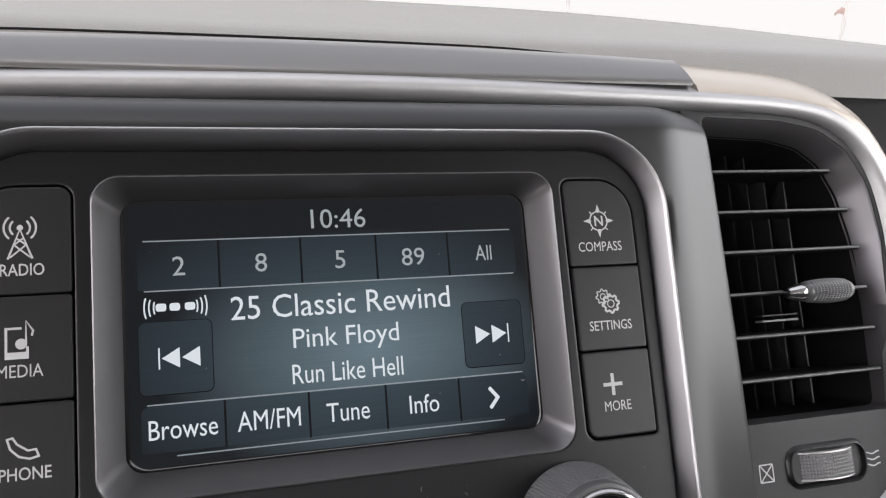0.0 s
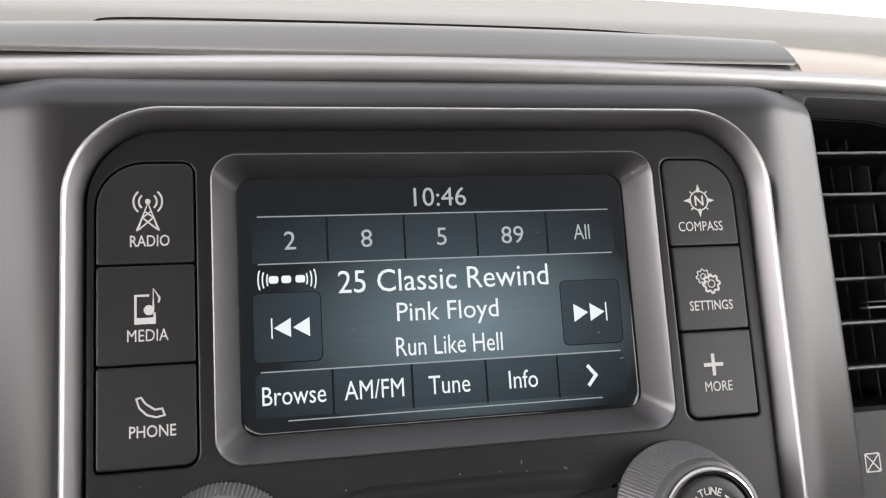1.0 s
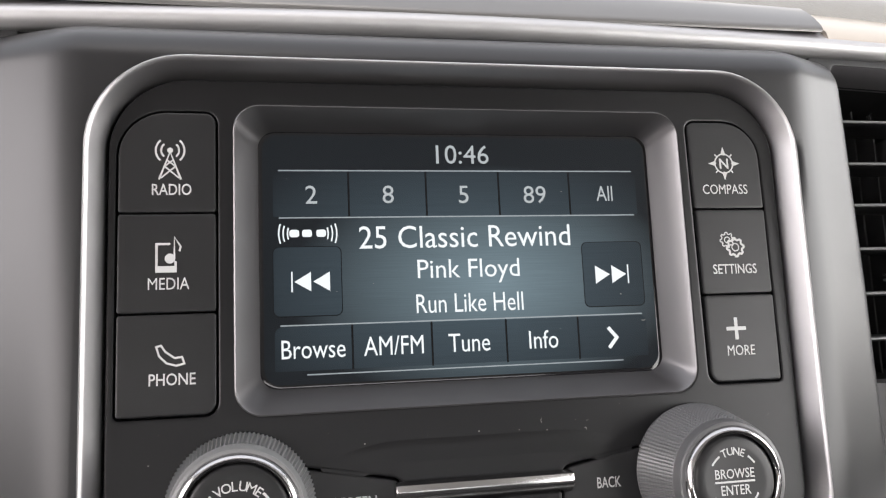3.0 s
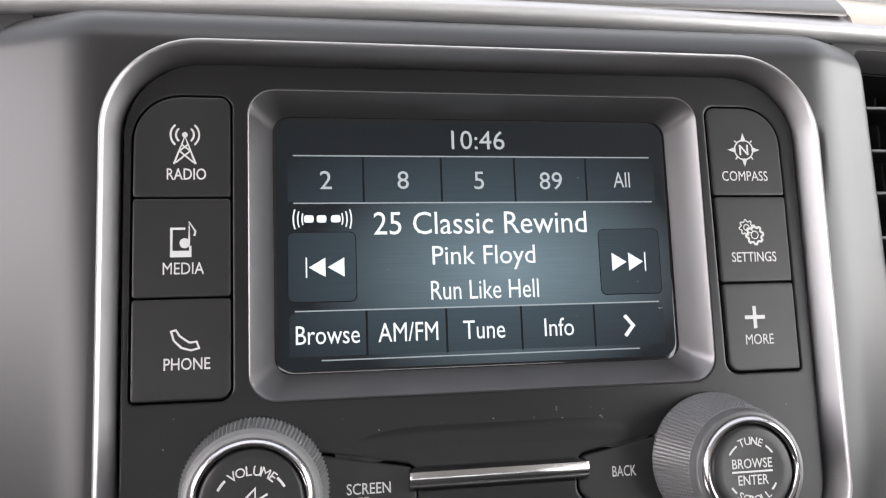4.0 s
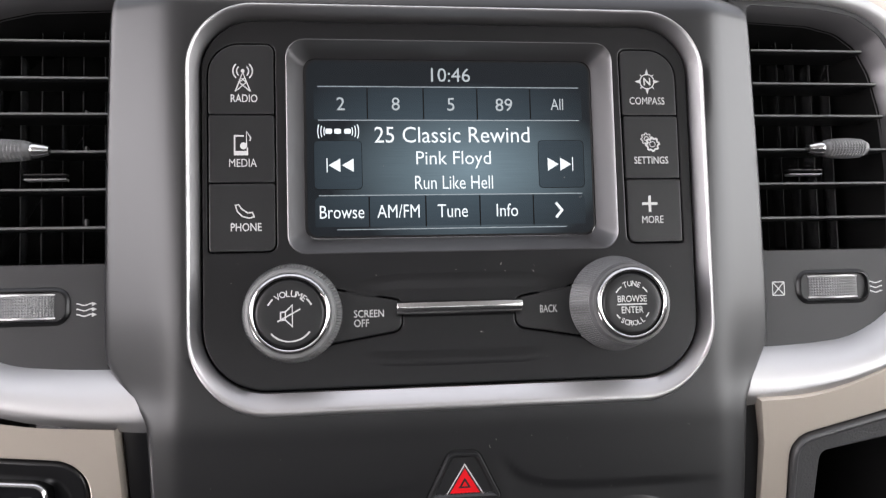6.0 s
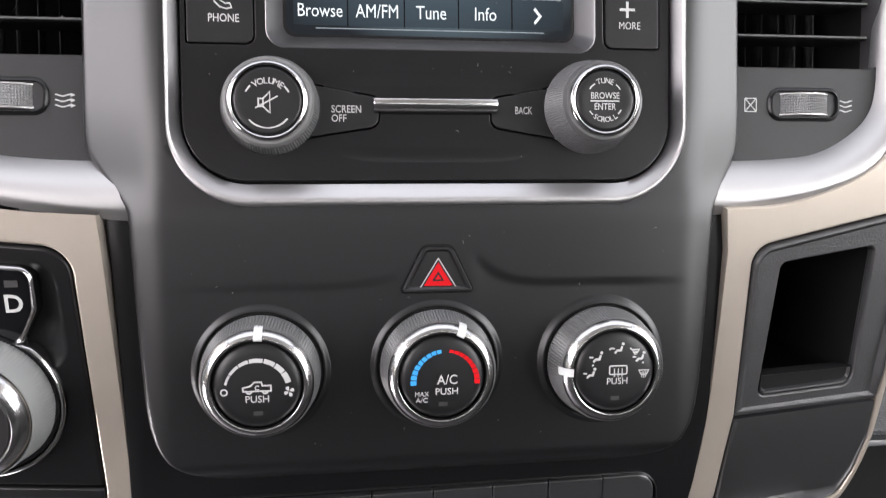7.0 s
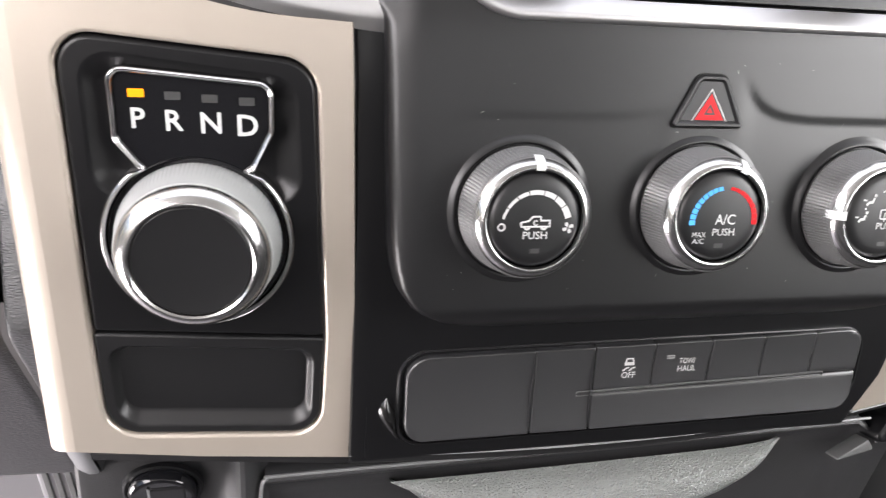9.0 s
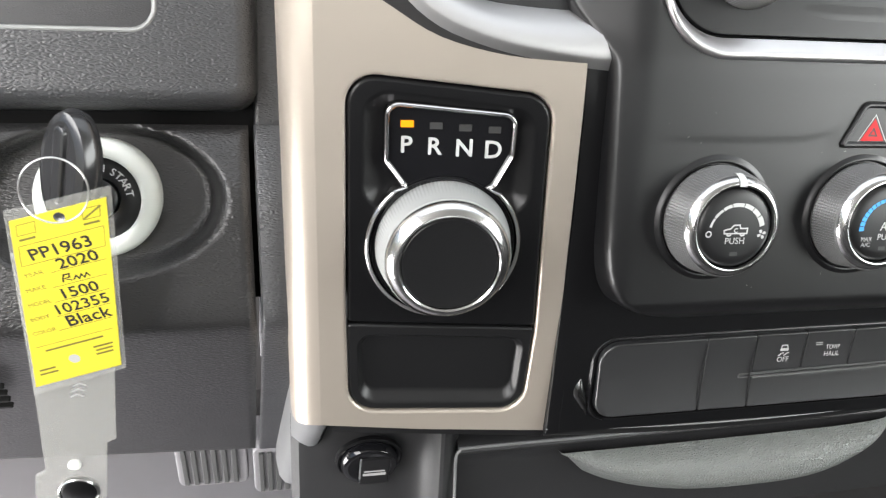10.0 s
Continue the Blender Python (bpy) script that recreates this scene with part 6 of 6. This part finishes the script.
    bm = bmesh.new()
    slab(bm, pts, 3, 4.6, 0.4)
    body = part("plate", bm, SLEEVE, p)
    bm = bmesh.new()
    lathe(bm, [(0.01, 1.6), (7.0, 1.6), (7.8, 2.2), (7.8, 4)], 40, (-16.4, -152))
    part("magnet", bm, BLACK, p, "dark round magnet")
    bm = bmesh.new()
    lathe(bm, [(7.8, 2.4), (8.4, 1.8), (9.0, 2.4), (9.0, 4)], 40, (-16.4, -152), cap=False)
    part("magnet_rim", bm, STEEL, p)
    bm = bmesh.new()
    lathe(bm, [(0.01, 1.6), (2.0, 1.7), (2.8, 2.4), (2.8, 4)], 24, (-15.8, -134.6))
    part("rivet", bm, RINGW, p)
    bm = bmesh.new()
    for k in range(3):
        stroke(bm, [(-9.5 - 1.0 * k, -88 - 3 * k), (-6.5 - 1.0 * k, -86.6 - 3 * k), (-4 - 1.0 * k, -88 - 3 * k)], 0.8, 2.9)
    part("embossed_mark", bm, WHITE, body)


build_key()

# ---- foot well and cabin shell ----


def solid(name, lo, hi, mat, label, category, kind="structure", bevel=0.01):
    """A box-like piece of the cabin, with rounded edges, in the car's own metres."""
    bm = bmesh.new()
    bmesh.ops.create_cube(bm, size=1)
    for v in bm.verts:
        v.co = [(a + b) / 2 + c * (b - a) for a, b, c in zip(lo, hi, v.co)]
    bmesh.ops.bevel(bm, geom=bm.edges, offset=bevel, segments=3, affect="EDGES", profile=0.5)
    me = bpy.data.meshes.new(name)
    bm.to_mesh(me)
    bm.free()
    me.materials.append(mat)
    me.shade_smooth()
    me.set_sharp_from_angle(angle=radians(40))
    return tagged(new(name, me), label, category, kind=kind)


def build_cabin():
    solid("floor", (-0.95, -1.3, 0.20), (0.95, 1.5, 0.26), CARPET, "dark carpeted cabin floor", "floor")
    # assumed mat, added to make the driver's floor lighter than the carpet
    solid("floor_mat", (-0.80, 0.35, 0.26), (-0.16, 1.10, 0.275), MAT, "grey rubber floor mat under the pedals", "floor mat", bevel=0.006)
    solid("firewall", (-0.95, 1.16, 0.2), (0.95, 1.22, 1.06), CARPET, "dark carpet behind the pedals", "wall")
    solid("ceiling", (-0.95, -1.3, 1.62), (0.95, 0.45, 1.68), LINER, "grey cloth headliner", "ceiling")
    solid("rear_wall", (-0.95, -1.34, 0.2), (0.95, -1.26, 1.16), SEAT, "dark grey cabin rear wall below the back window", "wall")
    solid("rear_header", (-0.95, -1.34, 1.5), (0.95, -1.26, 1.68), LINER, "grey trim over the back window", "wall")
    for x0, x1 in ((-0.95, -0.68), (0.68, 0.95)):
        solid("rear_corner", (x0, -1.34, 1.16), (x1, -1.26, 1.5), LINER, "grey trim beside the back window", "wall")
    for s, side in ((-1, "driver"), (1, "passenger")):
        x0, x1 = sorted((s * 0.88, s * 0.95))
        if s > 0:
            solid("door_panel", (x0, -1.3, 0.2), (x1, 1.25, 0.98), DOOR, "black door panel", "door panel")
        else:  # the driver's doorway is left open for the added low fill lamp
            solid("rear_door_panel", (x0, -1.3, 0.2), (x1, -0.2, 0.98), DOOR, "black rear door panel", "door panel")
            solid("kick_panel", (x0, 0.84, 0.2), (x1, 1.25, 0.98), DOOR, "black kick panel ahead of the driver's doorway", "wall")
            solid("door_sill", (x0, -0.2, 0.2), (x1, 0.84, 0.27), DOOR, "black sill of the driver's doorway", "sill")
        solid("window_header_" + side, (x0, -1.3, 1.57), (x1, 0.7, 1.68), LINER, "grey trim over the side window", "wall")
        solid("rear_pillar_" + side, (x0, -1.3, 0.97), (x1, -0.75, 1.62), LINER, "grey rear pillar trim", "pillar")
        a = thing("front_pillar", Matrix.Identity(4), "grey windscreen pillar trim", "pillar", kind="structure")
        a.matrix_world = Matrix.Identity(4)
        bm = bmesh.new()
        loft(bm, [[(s * x * 1000, y * 1000, z * 1000) for x, y, z in ((0.86 - f * 0.08, 1.32 - f * 0.72, 1.1 + f * 0.54), (0.95 - f * 0.05, 1.3 - f * 0.72, 1.1 + f * 0.54), (0.95 - f * 0.05, 1.22 - f * 0.74, 1.1 + f * 0.52), (0.88 - f * 0.08, 1.2 - f * 0.7, 1.1 + f * 0.52))] for f in (0, 0.25, 0.5, 0.75, 1)], True, True, True)
        part("trim", bm, LINER, a)
    solid("rear_bench_back", (-0.75, -0.72, 0.55), (0.75, -0.50, 1.22), SEAT, "dark grey cloth bench seat back", "seat", kind="structure", bevel=0.06)
    solid("rear_bench", (-0.75, -0.55, 0.26), (0.75, 0.02, 0.60), SEAT, "dark grey cloth bench seat cushion", "seat", kind="structure", bevel=0.06)
    bm = bmesh.new()
    loft(bm, [[(x, 9.0, z) for x in (-14, 14)] for z in (-1.0, 7.0)], closed=False)
    me = bpy.data.meshes.new("backdrop")
    bm.to_mesh(me)
    bm.free()
    me.materials.append(lit("bright hazy daylight", (1.0, 0.995, 0.965), 1.1, 0.9))
    tagged(new("backdrop", me), "bright overcast sky beyond the windscreen", "sky", kind="structure")


def build_yard():
    """Two poles beyond the windscreen, one with a small flag; sky glare is in their colours."""
    bm = bmesh.new()
    loft(bm, [[(x, y, 0.0) for x in (-40, 40)] for y in (-60, 60)], closed=False)
    me = bpy.data.meshes.new("ground")
    bm.to_mesh(me)
    bm.free()
    me.materials.append(YARD)
    tagged(new("ground", me), "grey asphalt of the parking lot", "ground", kind="structure")
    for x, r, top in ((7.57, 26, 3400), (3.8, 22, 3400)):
        t = thing("pole", Matrix.Identity(4), "steel pole with the sky's glare painted into its colour", "pole", group="yard poles")
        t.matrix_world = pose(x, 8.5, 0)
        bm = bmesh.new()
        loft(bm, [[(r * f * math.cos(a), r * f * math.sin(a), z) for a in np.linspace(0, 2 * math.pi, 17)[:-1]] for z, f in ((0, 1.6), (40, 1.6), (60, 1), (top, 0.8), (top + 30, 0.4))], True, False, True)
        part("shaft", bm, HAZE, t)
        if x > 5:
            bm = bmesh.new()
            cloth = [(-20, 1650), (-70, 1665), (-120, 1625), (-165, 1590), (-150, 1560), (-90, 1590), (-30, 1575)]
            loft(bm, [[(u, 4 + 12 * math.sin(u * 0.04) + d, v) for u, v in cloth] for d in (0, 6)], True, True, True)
            part("flag", bm, WASHED_RED, t, "red flag paled by painted glare")


def build_pedals():
    """Two hanging foot pedals on a bracket at the firewall."""
    for x, w, z in ((-0.318, 62, 0.0), (-0.262, 40, -0.012)):
        t = thing("pedal", pose(x, 0.585, 0.775 + z, 30), "ribbed dark rubber foot pedal", "pedal", group="foot pedals", o=(0, 0, -34))
        bm = bmesh.new()
        slab(bm, rrect(-w / 2, -34, w / 2, 34, 8), 0, 10, 2)
        pad = part("pad", bm, PEDAL, t)
        n = w // 9
        for i in range(n):
            x0 = -w / 2 + 5 + i * (w - 10) / n
            bm = bmesh.new()
            slab(bm, rrect(x0, -29, x0 + 4.5, 29, 1), -2.5, 1, 0.8)
            part("rib", bm, GRIP, pad)
        bm = bmesh.new()
        slab(bm, rrect(-6, -10, 6, 160, 3), 10, 22, 2)
        slab(bm, rrect(-9, 140, 9, 170, 3), 10, 480, 2)
        part("arm", bm, PEDAL, t)


build_cabin()
build_yard()
build_pedals()


def build_dust():
    """Specks and short threads of lint on the black plastic."""
    rng = random.Random(7)
    t = thing("dust_specks", pose(0, 0, 0), "pale dust specks and lint on the black plastic", "dust", kind="stuff", o=(0, 200, 1000))
    bm = bmesh.new()

    def speck(x, y, z):
        r, a = rng.choice((0.08, 0.1, 0.13, 0.16, 0.24)), rng.uniform(0, 6.28)
        if rng.random() < 0.09:
            pts = [(x + 0.6 * k * math.cos(a + 0.5 * k), z + 0.6 * k * math.sin(a + 0.5 * k)) for k in range(3)]
            stroke(bm, pts, 0.12, y)
        else:
            flat(bm, [(x + r * math.cos(a + b), z + r * rng.uniform(0.5, 1) * math.sin(a + b)) for b in (0, 1.4, 3.0, 4.5)], y)

    for _ in range(80):
        x, z = rng.uniform(-100, 100), rng.uniform(1010, 1100)
        if min(math.hypot(x - k, z - 1041) for k in (-71, 0, 71)) > 28:
            speck(x, stack_depth(x, z) - 0.25, z)
    for _ in range(70):
        x, z = rng.uniform(-88, 88), rng.choice((rng.uniform(1122, 1168), rng.uniform(1158, 1168)))
        if abs(x) > 84 or (abs(x) < 42 and abs(z - 1147) > 10):
            speck(x, 199.85, z)
    for _ in range(9):
        speck(rng.uniform(-56, 55), 202.95, rng.uniform(1178, 1245))
    part("specks", bm, DUST, t)


build_dust()
finish_writing()
